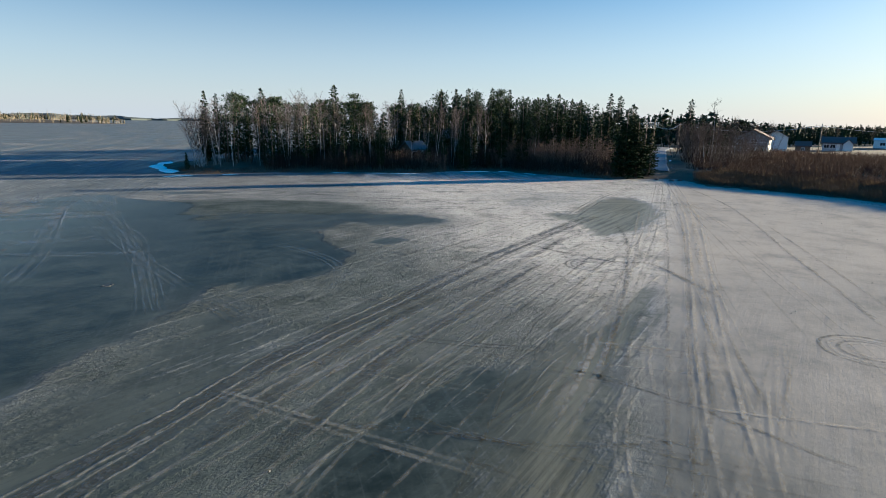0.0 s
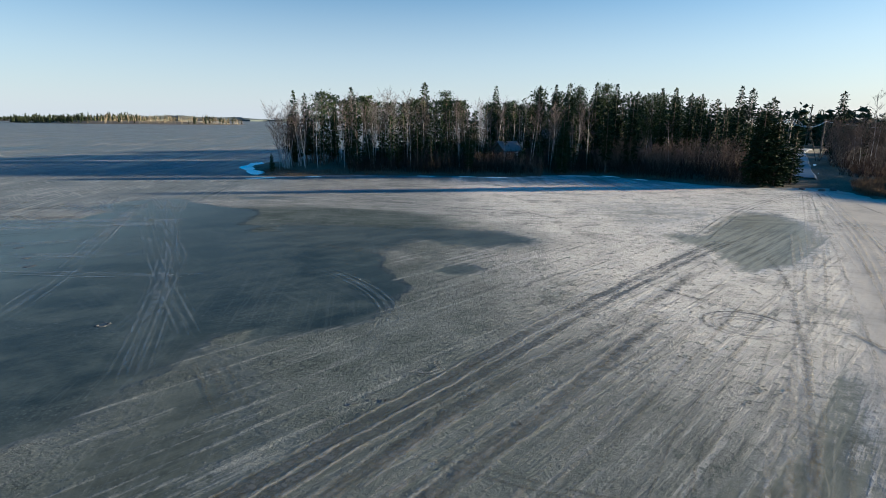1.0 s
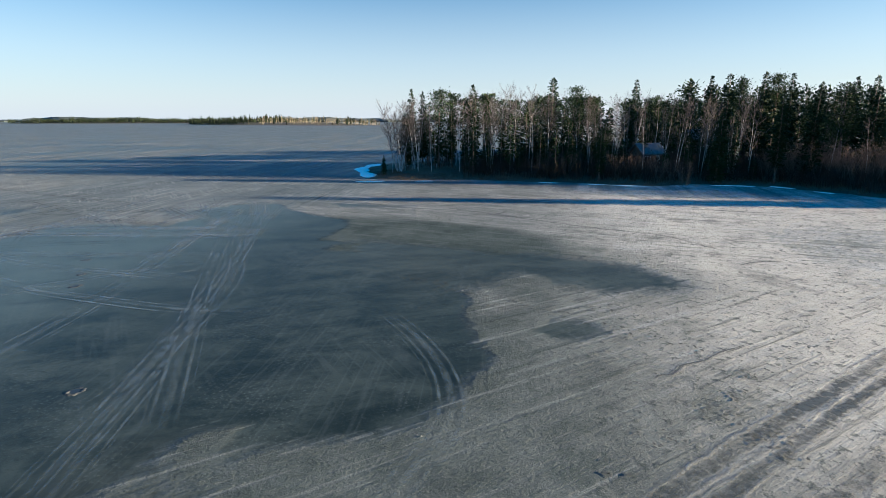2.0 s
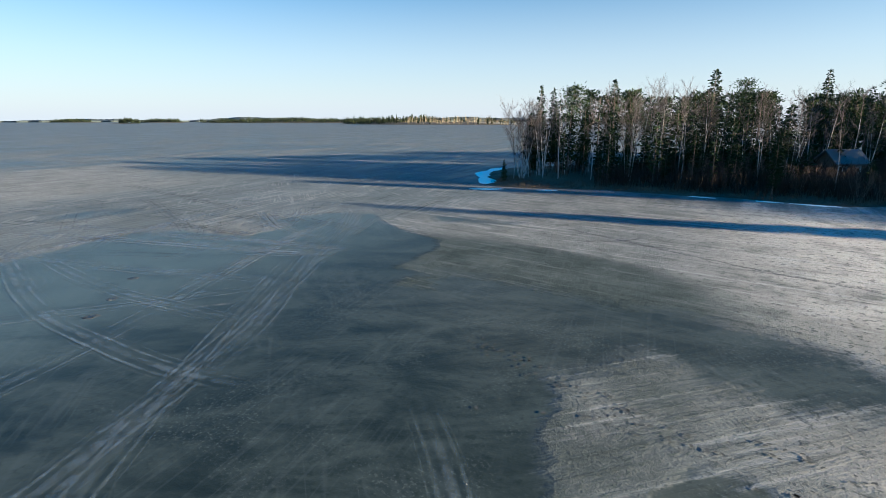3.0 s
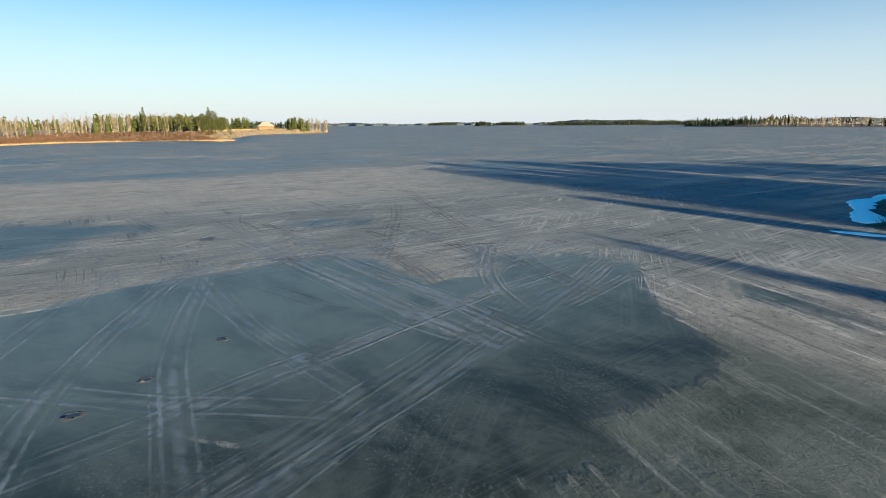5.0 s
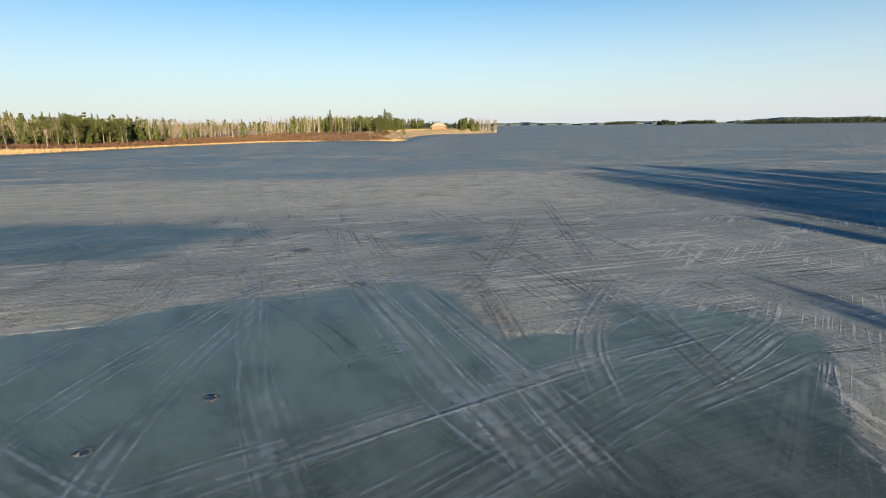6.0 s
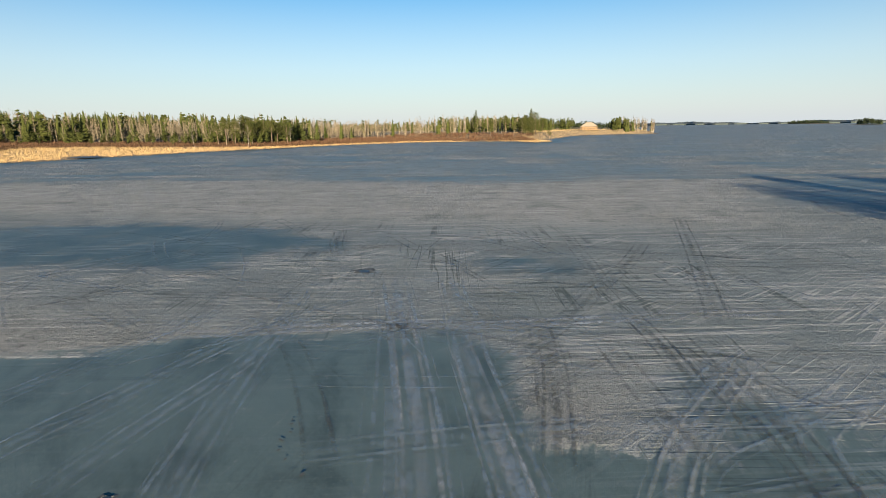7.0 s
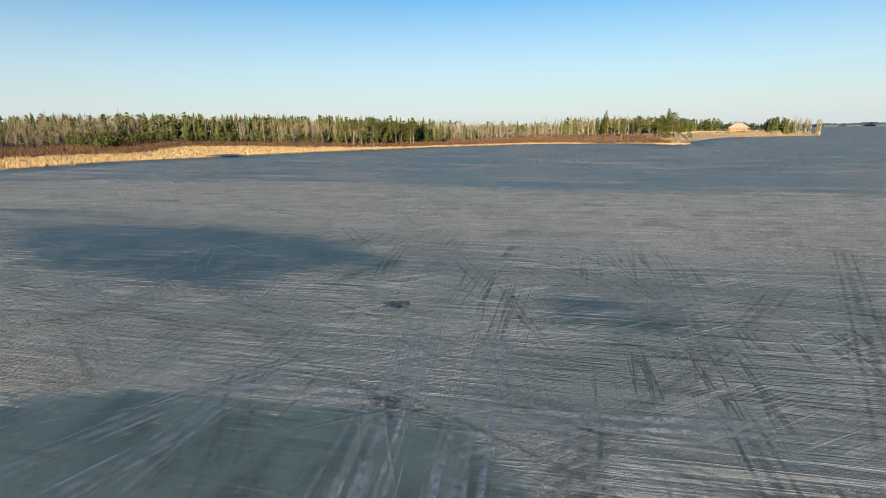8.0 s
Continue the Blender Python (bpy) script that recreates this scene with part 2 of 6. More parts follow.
HOLE_WATER = plain("hole_water", (0.01, 0.013, 0.014), (0.02, 0.024, 0.025), 2.0, 0.5, 0, 0.02)
# base warmed and whitened to offset the blue skylight on shaded snow
SNOW = plain("warmed_snow", (0.97, 0.87, 0.76), (1.0, 0.93, 0.84), 3.0, 0.7, 0, 0.6)
LAND = land_material()
SPRUCE_NEEDLES = leafy("spruce_needles", (0.010, 0.018, 0.008), (0.034, 0.048, 0.019))
PINE_NEEDLES = leafy("pine_needles", (0.014, 0.026, 0.010), (0.050, 0.066, 0.024))
# conifer green lightened and yellowed to look sunlit on the western side
SUNLIT_NEEDLES = leafy("sunlit_needles", (0.022, 0.028, 0.007), (0.066, 0.067, 0.018))
ISLE_NEEDLES = leafy("island_needles", (0.010, 0.015, 0.008), (0.034, 0.040, 0.018))
DARK_TWIGS = leafy("bare_twigs", (0.06, 0.05, 0.046), (0.17, 0.138, 0.12), 0.85)
DIM_TWIGS = leafy("alder_twigs", (0.07, 0.05, 0.04), (0.18, 0.13, 0.10), 0.9)
FAR_TWIGS = leafy("aspen_twigs", (0.060, 0.048, 0.032), (0.135, 0.110, 0.075), 0.85)
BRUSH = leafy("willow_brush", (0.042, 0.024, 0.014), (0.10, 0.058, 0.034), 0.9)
# brush of the point, with the wood's shade darkened into its colour
SHADED_BRUSH = leafy("shaded_brush", (0.026, 0.020, 0.016), (0.075, 0.055, 0.043), 0.9)
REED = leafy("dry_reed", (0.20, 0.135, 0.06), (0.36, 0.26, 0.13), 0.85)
# sedge of the point, its brown likewise darkened for shade
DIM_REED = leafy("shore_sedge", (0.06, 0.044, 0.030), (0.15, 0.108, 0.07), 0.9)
# bay reeds and brush: shade from the east is put into both colours
SHADED_BAY_REED = leafy("shaded_bay_reed", (0.075, 0.05, 0.033), (0.165, 0.112, 0.07), 0.9, 0.3)
SHADED_BAY_BRUSH = leafy("bay_brush", (0.03, 0.021, 0.017), (0.08, 0.055, 0.043), 0.9, 0.2)
CAPE_GRASS = leafy("cape_grass", (0.14, 0.10, 0.05), (0.27, 0.20, 0.105), 0.9)
BIRCH_BARK = bark("birch_bark", (0.05, 0.042, 0.038), (0.36, 0.325, 0.285), 5.0, 0.44)
ASPEN_BARK = bark("aspen_bark", (0.10, 0.082, 0.058), (0.23, 0.19, 0.135), 3.0, 0.42)
CONIFER_BARK = bark("conifer_bark", (0.05, 0.035, 0.026), (0.15, 0.105, 0.075), 8.0, 0.5)
RIDGE_WOODS = plain("far_woods", (0.020, 0.028, 0.026), (0.050, 0.060, 0.052), 0.03, 0.9)

# ---- shape helpers ----
class Build:
    """Collects faces for one mesh."""

    def __init__(self):
        self.v, self.f = [], []

    def quad(self, a, b, c, d):
        i = len(self.v)
        self.v += [tuple(a), tuple(b), tuple(c), tuple(d)]
        self.f.append((i, i + 1, i + 2, i + 3))

    def tri(self, a, b, c):
        i = len(self.v)
        self.v += [tuple(a), tuple(b), tuple(c)]
        self.f.append((i, i + 1, i + 2))

    def tube(self, a, b, ra, rb, n=5):
        a, b = Vector(a), Vector(b)
        w = (b - a).normalized()
        u = w.orthogonal().normalized()
        s = w.cross(u)
        i = len(self.v)
        for p, r in ((a, ra), (b, rb)):
            for k in range(n):
                t = 2 * math.pi * k / n
                self.v.append(tuple(p + (u * math.cos(t) + s * math.sin(t)) * r))
        for k in range(n):
            j = (k + 1) % n
            self.f.append((i + k, i + j, i + n + j, i + n + k))
        self.f.append(tuple(range(i + n, i + 2 * n)))

    def sliver(self, a, b, width, rng):
        a, b = Vector(a), Vector(b)
        side = (b - a).cross(Vector((rng.uniform(-1, 1), rng.uniform(-1, 1), rng.uniform(-0.3, 0.3))))
        if side.length < 1e-6:
            return
        side = side.normalized() * width / 2
        self.tri(a - side, a + side, b)

    def spray(self, p, way, size, rng, wide=0.6):
        """A small ragged spray of needles or leaves: two bent triangles."""
        way = Vector(way).normalized()
        side = way.cross(Vector((rng.uniform(-1, 1), rng.uniform(-1, 1), rng.uniform(-1, 1))))
        if side.length < 1e-6:
            return
        side = side.normalized() * size * wide / 2
        tip = Vector(p) + way * size
        mid = Vector(p) + way * size * 0.45
        self.quad(p, mid - side, tip, mid + side * rng.uniform(0.5, 1.0))

    def box(self, x0, x1, y0, y1, z0, z1):
        i = len(self.v)
        for z in (z0, z1):
            self.v += [(x0, y0, z), (x1, y0, z), (x1, y1, z), (x0, y1, z)]
        for q in ((3, 2, 1, 0), (4, 5, 6, 7), (0, 1, 5, 4), (1, 2, 6, 5), (2, 3, 7, 6), (3, 0, 4, 7)):
            self.f.append(tuple(i + k for k in q))

    def mesh(self, name, material, smooth=False):
        me = bpy.data.meshes.new(name)
        me.from_pydata(self.v, [], self.f)
        me.materials.append(material)
        if smooth:
            me.shade_smooth()
        return me


def part(name, build, material, parent=None, label="", smooth=False):
    me = build if isinstance(build, bpy.types.Mesh) else build.mesh(name, material, smooth)
    ob = new(name, me)
    ob.parent = parent
    if label:
        tagged(ob, label)
    return ob


def thing(name, label, category, group="", kind="", at=(0, 0, 0), turn=0.0):
    ob = new(name)
    ob.empty_display_size = 0.3
    ob.matrix_world = pose(*at, 0, 0, turn)
    return tagged(ob, label, category, group, kind)


# ---- the shores: one outline of all the land round the bay ----
SHORE_NEAR = [(-46, 93), (-41.6, 93.2), (-35.4, 96.5), (-28, 98.6), (-20.5, 100), (-12, 100.6), (-5, 101.5), (1.5, 106), (10, 108), (17, 102.5),
              (25.5, 96), (31, 95.5), (36, 97.5), (40.5, 96.5), (42, 86.5), (49.3, 78.2), (54, 73.2), (55.5, 68), (60, 40), (63, 0),
              (50, -80), (0, -170), (-60, -150), (-100, -126)]
SHORE_WEST = [(-137, -137), (-178, -130.5), (-236, -122), (-305, -100.5), (-356, -72), (-372, -30), (-368, -6), (-346, 9), (-362, 17),
              (-400, 4), (-440, 9.8), (-520, 14), (-583, 25), (-622, 66), (-625, 94), (-650, 96), (-672, 60), (-664, 0), (-640, -60), (-760, -180), (-1000, -420)]
SHORE_FAR = [(-4900, -1500), (-4900, -4900), (4900, -4900), (4900, 4900), (900, 4900), (420, 900), (150, 330), (60, 240), (-8, 196),
             (-27, 168), (-46, 136), (-60, 118), (-58, 106), (-50, 98)]
OUTLINE = np.array(SHORE_NEAR + SHORE_WEST + SHORE_FAR, float)


def inland(x, y):
    """Metres inside the shoreline (negative on the lake)."""
    x, y = np.asarray(x, float), np.asarray(y, float)
    best = np.full(x.shape, 1e18)
    odd = np.zeros(x.shape, bool)
    for a, b in zip(OUTLINE, np.roll(OUTLINE, -1, 0)):
        e = b - a
        k = np.clip(((x - a[0]) * e[0] + (y - a[1]) * e[1]) / (e @ e), 0, 1)
        best = np.minimum(best, (x - a[0] - k * e[0]) ** 2 + (y - a[1] - k * e[1]) ** 2)
        if e[1] != 0:
            odd ^= ((a[1] > y) != (b[1] > y)) & (x < a[0] + (y - a[1]) * e[0] / e[1])
    return np.where(odd, 1, -1) * np.sqrt(best)


def ramp(v, lo, hi):
    t = np.clip((np.asarray(v, float) - lo) / (hi - lo), 0, 1)
    return t * t * (3 - 2 * t)


ISLANDS = [(-830, 950, 285, 95, -6), (-1820, 715, 45, 20, 10), (-1750, 1300, 420, 90, 36), (-3300, 990, 190, 80, 0), (-2450, 1080, 130, 50, 10), (-1250, -40, 150, 45, 90)]


def island_rise(x, y):
    out = np.full(np.shape(x), -1.0)
    for cx, cy, rx, ry, turn in ISLANDS:
        c, s = math.cos(radians(turn)), math.sin(radians(turn))
        u, v = ((x - cx) * c + (y - cy) * s) / rx, (-(x - cx) * s + (y - cy) * c) / ry
        out = np.maximum(out, 1 - np.sqrt(u * u + v * v))
    return out


def wobble(x, y, size):
    return np.sin(x / size + 1.7 * np.sin(y / size * 0.7)) * np.cos(y / size * 1.13 + 0.6 * np.sin(x / size * 1.9))


def land_height(x, y):
    x, y = np.asarray(x, float), np.asarray(y, float)
    d = inland(x, y) + 0.8 * wobble(x, y, 3.1) + 0.5 * wobble(x, y, 1.3)
    west = ramp(-x, 60, 110) * ramp(-y, -110, -60)
    bank = -0.5 + 0.75 * ramp(d, -1.2, 1.0)
    east_rise = 0.9 * ramp(d, 1, 10) + 1.0 * ramp(d, 8, 40) + 5 * ramp(d, 50, 300)
    west_rise = 2.3 * ramp(d, 3, 88) + 6.5 * ramp(d, 70, 200) + 10 * ramp(d, 230, 900)
    cape = ramp(-x, 385, 430) * ramp(690 + x, 0, 40)
    rise = (1 - west) * east_rise + west * ((1 - cape) * west_rise + cape * (4.6 * ramp(d, 0.5, 12) + 3 * ramp(d, 60, 240)))
    h = bank + np.where(d > 0, rise, 0) + np.where(d > 1, 0.12 * wobble(x, y, 2.3), 0)
    isl = island_rise(x, y)
    return np.maximum(h, np.where(isl > 0, 0.3 + 5 * ramp(isl, 0, 0.6), -0.5))


def ground_z(x, y):
    return float(land_height(np.array([x]), np.array([y]))[0])


def sheet(name, xs, ys, height, material):
    gx, gy = np.meshgrid(xs, ys)
    gz = height(gx, gy)
    nx, ny = len(xs), len(ys)
    co = np.stack([gx, gy, gz], -1).reshape(-1, 3)
    k = (np.arange(ny - 1)[:, None] * nx + np.arange(nx - 1)[None]).ravel()
    quads = np.stack([k, k + 1, k + nx + 1, k + nx], -1)
    me = bpy.data.meshes.new(name)
    me.vertices.add(len(co))
    me.vertices.foreach_set("co", co.ravel())
    me.loops.add(quads.size)
    me.loops.foreach_set("vertex_index", quads.ravel())
    me.polygons.add(len(quads))
    me.polygons.foreach_set("loop_start", np.arange(0, quads.size, 4))
    me.update(calc_edges=True)
    me.materials.append(material)
    me.shade_smooth()
    return new(name, me), gx.ravel(), gy.ravel()


def axis(*spans):
    """Grid lines from spans of (start, end, step)."""
    out = []
    for a, b, step in spans:
        out += list(np.arange(a, b, step))
    return np.array(out + [spans[-1][1]])


def carry(ob, name, values):
    ob.data.attributes.new(name, "FLOAT", "POINT").data.foreach_set("value", np.asarray(values, np.float32))


far_ground, gx, gy = sheet("ground", axis((-4950, -2000, 250), (-2000, -700, 40), (-700, -80, 6.5), (-80, 120, 1.9), (120, 400, 12), (400, 4950, 350)),
                           axis((-4950, -600, 350), (-600, -170, 20), (-170, 60, 6), (60, 200, 1.9), (200, 420, 10), (420, 1400, 35), (1400, 4950, 250)), land_height, LAND)
carry(far_ground, "grass", 0.25 + 0.75 * ramp(-gx, 60, 120) * ramp(-gy, -110, -60) * (1 - ramp(inland(gx, gy), 40, 75) * ramp(gx, -430, -400)) + 0.1 * ramp(gx, 40, 60))
tagged(far_ground, "brown spring shore ground with dead grass and soil", "ground", kind="structure")


# ---- the ice ----
def inside_by(x, y, ring):
    """Metres inside a closed ring (negative outside)."""
    ring = np.array(ring, float)
    best, odd = np.full(x.shape, 1e18), np.zeros(x.shape, bool)
    for a, b in zip(ring, np.roll(ring, -1, 0)):
        e = b - a
        k = np.clip(((x - a[0]) * e[0] + (y - a[1]) * e[1]) / (e @ e), 0, 1)
        best = np.minimum(best, (x - a[0] - k * e[0]) ** 2 + (y - a[1] - k * e[1]) ** 2)
        if e[1] != 0:
            odd ^= ((a[1] > y) != (b[1] > y)) & (x < a[0] + (y - a[1]) * e[0] / e[1])
    return np.where(odd, 1, -1) * np.sqrt(best)


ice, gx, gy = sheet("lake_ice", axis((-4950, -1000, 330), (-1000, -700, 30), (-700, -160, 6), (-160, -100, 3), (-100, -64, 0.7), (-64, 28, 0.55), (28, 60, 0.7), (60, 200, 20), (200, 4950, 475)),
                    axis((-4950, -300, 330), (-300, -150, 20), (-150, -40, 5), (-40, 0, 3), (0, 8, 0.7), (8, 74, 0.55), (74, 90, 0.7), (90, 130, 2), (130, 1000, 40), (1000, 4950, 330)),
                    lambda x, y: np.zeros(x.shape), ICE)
OLIVE_PAD = [(9, 57.3), (11.8, 51.9), (12.5, 48.6), (12, 45.6), (14.1, 45.1), (18, 48.3), (23.2, 56.5), (25, 64.2), (24.4, 70.4), (20.9, 71.4), (17.5, 67), (13.6, 57.7)]
LITTLE_POOL = [(-6.4, 41.4), (-5.8, 43.2), (-4, 43.8), (-2.7, 42.6), (-3.6, 41.5), (-5.3, 40.8)]
POOLS = [  # outline, softness of the edge in metres, strength
    # the great dark pool: its crisp eastern bank
    ([(-14.6, 14), (-14.3, 20.8), (-13.4, 22), (-13.6, 23.2), (-13.2, 25.2), (-13.2, 28.2), (-13.4, 29.3), (-12.2, 30), (-11.4, 28.9), (-9.7, 30.4), (-8.3, 31.3), (-7.3, 32.6),
      (-6.9, 34.6), (-7, 38.2), (-8, 39.5), (-9.4, 41.5), (-10.5, 44.4), (-12, 46), (-17, 50), (-24, 50), (-36, 30), (-32, 12)], 0.9, 1.0),
    # its northern lobes
    ([(-12, 44), (-9.6, 46.5), (-8.8, 49.1), (-6.9, 48.1), (-3.9, 47.6), (-0.1, 49.6), (0.7, 51.4), (-0.7, 53.5), (-3, 55.6), (-7.6, 56), (-14.4, 55.6), (-20.8, 55.6), (-24, 54), (-23, 48)], 1.8, 0.72),
    ([(-24, 48), (-24, 53), (-26.4, 52.8), (-27, 54.2), (-27.4, 57), (-28.4, 59.4), (-29.4, 60.6), (-31.5, 61.4), (-35, 62.3), (-38, 63.4), (-43, 66), (-44, 60), (-42, 48), (-32, 36)], 1.0, 0.95),
    # blue-grey sheet to the west, with a straight far edge
    ([(-22, 12), (-26, 40), (-38, 53.4), (-44.3, 51.7), (-49.5, 49.6), (-51.4, 47), (-50.6, 43.6), (-49, 38.6), (-47, 34.5), (-44.2, 30.6), (-42, 26), (-40, 12)], 1.0, 0.74),
    # soaked crust south of it
    ([(-14.6, 8), (-13.4, 28), (-10.5, 29), (-7, 25), (-5, 20), (-6, 14), (-9, 8)], 2.6, 0.60),
    (LITTLE_POOL, 0.6, 0.80),
    (OLIVE_PAD, 1.7, 0.80),
    ([(1, 72), (10, 77.5), (17.7, 76.2), (20.1, 67.2), (15.8, 62.7), (8.3, 55.1), (5.7, 60.9)], 2.4, 0.44),
    ([(3.4, 20.2), (5.4, 23.4), (7.8, 25.4), (11, 30.8), (12.8, 32.4), (13, 30), (11.4, 26), (8, 21), (5.5, 15), (4.6, 9), (-4.5, 9), (-3.6, 14.4), (-1.4, 17.3), (0.8, 20)], 1.0, 0.66),
    ([(-60.9, -15.9), (-67.8, -6.4), (-73.3, 8.1), (-73, 23), (-70, 30), (-71, 37.5), (-66, 33.1), (-62.2, 29.3), (-56.7, 27.2), (-54.4, 17), (-53, 5.9)], 2.4, 0.66),
    ([(-65.4, 43), (-67.7, 44.7), (-67.9, 48.6), (-66.3, 52.6), (-62.7, 52.5), (-61.1, 49.6), (-61.3, 45.4)], 1.6, 0.60),
    ([(-127, -40), (-134, 10), (-140, 40), (-138, 58), (-122, 50), (-112, 28), (-112, 0)], 9.0, 0.60),
    ([(-50.3, 55.8), (-48, 59.5), (-47, 63), (-46.3, 65.9), (-42, 65), (-37, 62), (-36, 57), (-43, 55.6)], 1.6, 0.68),
    ([(-37.5, 67.6), (-37.4, 70.2), (-32, 71.2), (-27.4, 72.6), (-26.8, 71.2), (-29.7, 67.8), (-33.7, 66.6)], 1.4, 0.60),
]
wet = np.zeros(gx.shape)
for ring, soft_edge, strength in POOLS:
    wet = np.maximum(wet, strength * np.clip(0.5 + inside_by(gx, gy, ring) / (2.6 * soft_edge), 0, 1))
# a tongue of pale crust that reaches into the pool
tongue = [(-10.7, 46.1), (-9.9, 46.8), (-8.9, 45.7), (-7.4, 46), (-6.5, 45), (-7.7, 43.4), (-8.2, 42.1), (-8.9, 41.9), (-9.6, 43.7)]
wet *= 1 - 0.8 * np.clip(0.1 + inside_by(gx, gy, tongue) / 1.2, 0, 1)
near = ramp(gx, -105, -75) * ramp(gy, -30, -5) * ramp(-gy, -105, -85)
west_lead = ramp(inland(gx, gy), -16, -5) * ramp(-gx, 80, 120)
shore_melt = np.clip(1 - np.abs(inland(gx, gy) + 1.5) / 2.5, 0, 1)
snow_crust = ramp(-gx - 0.12 * gy, 68, 80) * ramp(gx + 0.25 * gy, -128, -108) * ramp(gy, -90, -60) * ramp(-gy, -84, -64)
teal = ramp(-gx - 0.15 * gy, 104, 138) * ramp(gx, -185, -165) * ramp(gy, -30, -5) * ramp(-gy, -90, -62)
carry(ice, "wet", np.maximum(wet, np.maximum(0.50 * teal, np.maximum(0.45 * shore_melt, 1.6 * west_lead))))
carry(ice, "open", (1 - near) * (1 - 0.85 * snow_crust))
# where wet ice carries painted sky sheen: western sheet and far lake
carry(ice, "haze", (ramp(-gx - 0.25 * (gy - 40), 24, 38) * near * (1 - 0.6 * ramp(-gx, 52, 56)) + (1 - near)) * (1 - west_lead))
grey_sheet = [(-24, 50), (-20, 45), (-13, 44.5), (-7, 46.5), (-1, 47), (3, 52), (-4, 58), (-10.4, 59.2), (-13.5, 57.7), (-16.4, 58), (-20.7, 57.2), (-23, 55)]
# the south-west crust's weaker sun scatter is put into this tone too
carry(ice, "grey", np.clip(np.maximum(0.6 * np.clip(0.5 + inside_by(gx, gy, grey_sheet) / 5, 0, 1), np.maximum(
    np.maximum(0.82 * (1 - ramp(gx + 0.45 * (gy - 30), -6, 12)) * (1 - 0.8 * np.clip(0.1 + inside_by(gx, gy, tongue) / 1.2, 0, 1)) * ramp(gx, -17, -13) * ramp(-gy, -62, -50), 1.0 * ramp(-np.hypot((gx + 21) / 15, (gy - 56) / 8.5), -1.15, -0.75)), 1.0 * ramp(-gy + 0.5 * gx, -31, -17) * ramp(gx, -17, -14) * ramp(-gx, -9, 2))), 0, 1))
carry(ice, "lake", ramp(-gx - 0.3 * (gy - 50), 40, 50))
carry(ice, "north", ramp(gy - 0.4 * gx, 48, 62))
carry(ice, "swept", ramp(gx - 0.42 * (gy - 18), 5.5, 9))
carry(ice, "west", np.maximum(ramp(-gx, 44, 52), ramp(-gx, 34, 42) * ramp(gy, 52, 57)) * near * (1 - 0.8 * snow_crust))
# besides pale crust, holds the sun's forward glare near the landing as colour
carry(ice, "pale", np.clip(0.16 * snow_crust + np.maximum(ramp(gx + 0.3 * (gy - 60), -14, 3) * ramp(gy, 20, 38), 0.7 * ramp(gx - 0.42 * (gy - 18), 3, 12)), 0, 1))
carry(ice, "olive", 0.10 * np.clip(0.5 + inside_by(gx, gy, POOLS[1][0]) / 5, 0, 1) + 0.16 * np.clip(0.5 + inside_by(gx, gy, POOLS[4][0]) / 4, 0, 1) + np.clip(0.5 + inside_by(gx, gy, LITTLE_POOL) / 3, 0, 1) * 0.2 + np.clip(0.5 + inside_by(gx, gy, OLIVE_PAD) / 3, 0, 1) + 0.8 * np.clip(0.5 + inside_by(gx, gy, POOLS[7][0]) / 3, 0, 1)
      + 0.55 * np.clip(0.5 + inside_by(gx, gy, POOLS[8][0]) / 3, 0, 1) * ramp(gx - 0.3 * (gy - 18), 1, 5))
tagged(ice, "grey melting lake ice with dark wet pools", "lake ice", kind="structure")


# ---- trees ----
def spruce_meshes(rng, h, radius, clear, thin=1.0, big=1.0):
    """A ragged spruce: whorls of drooping boughs hung with needle sprays."""
    trunk, crown = Build(), Build()
    lean = Vector((rng.uniform(-0.02, 0.02), rng.uniform(-0.02, 0.02), 0))
    trunk.tube((0, 0, -0.3), lean * h * 0.5 + Vector((0, 0, h * 0.5)), 0.012 * h + 0.03, 0.008 * h, 6)
    trunk.tube(lean * h * 0.5 + Vector((0, 0, h * 0.5)), lean * h + Vector((0, 0, h)), 0.008 * h, 0.012, 5)
    z = clear * h
    while z < h - 0.15:
        f = (z - clear * h) / (h - clear * h)
        reach = radius * (1 - f) ** 0.72 * (0.55 + 0.45 * min(1, 2.2 * f)) * rng.uniform(0.7, 1.15) + 0.05
        for k in range(max(4, int(11 * thin))):
            if rng.random() < 0.12:
                continue
            a = rng.uniform(0, 2 * math.pi)
            r = reach * rng.uniform(0.55, 1.15)
            out = Vector((math.cos(a), math.sin(a), 0))
            droop = 0.28 * (1 - f) + 0.05
            start = lean * z + Vector((0, 0, z + rng.uniform(-0.15, 0.15)))
            steps = max(2, int(r / (0.125 * big)))
            for j in range(steps):
                g = (j + 0.6) / steps
                p = start + out * r * g + Vector((0, 0, -droop * r * g + 0.25 * r * g * g + 0.12 * f))
                way = out * 0.8 + Vector((rng.uniform(-0.9, 0.9), rng.uniform(-0.9, 0.9), rng.uniform(-0.7, 0.15)))
                crown.spray(p, way, rng.uniform(0.19, 0.36) * big * (0.5 + 0.5 * min(1, 1.4 * r)), rng, 0.62)
        z += rng.uniform(0.17, 0.27)
    for k in range(5):
        crown.spray((lean.x * h, lean.y * h, h - 0.4), (rng.uniform(-0.3, 0.3), rng.uniform(-0.3, 0.3), 1), 0.5, rng, 0.35)
    for k in range(int(clear * h * 3)):   # dead lower sticks
        a, zz = rng.uniform(0, 2 * math.pi), rng.uniform(0.1, 1.0) * clear * h
        trunk.sliver((0, 0, zz), (math.cos(a) * radius * 0.5, math.sin(a) * radius * 0.5, zz - 0.2), 0.03, rng)
    return trunk, crown


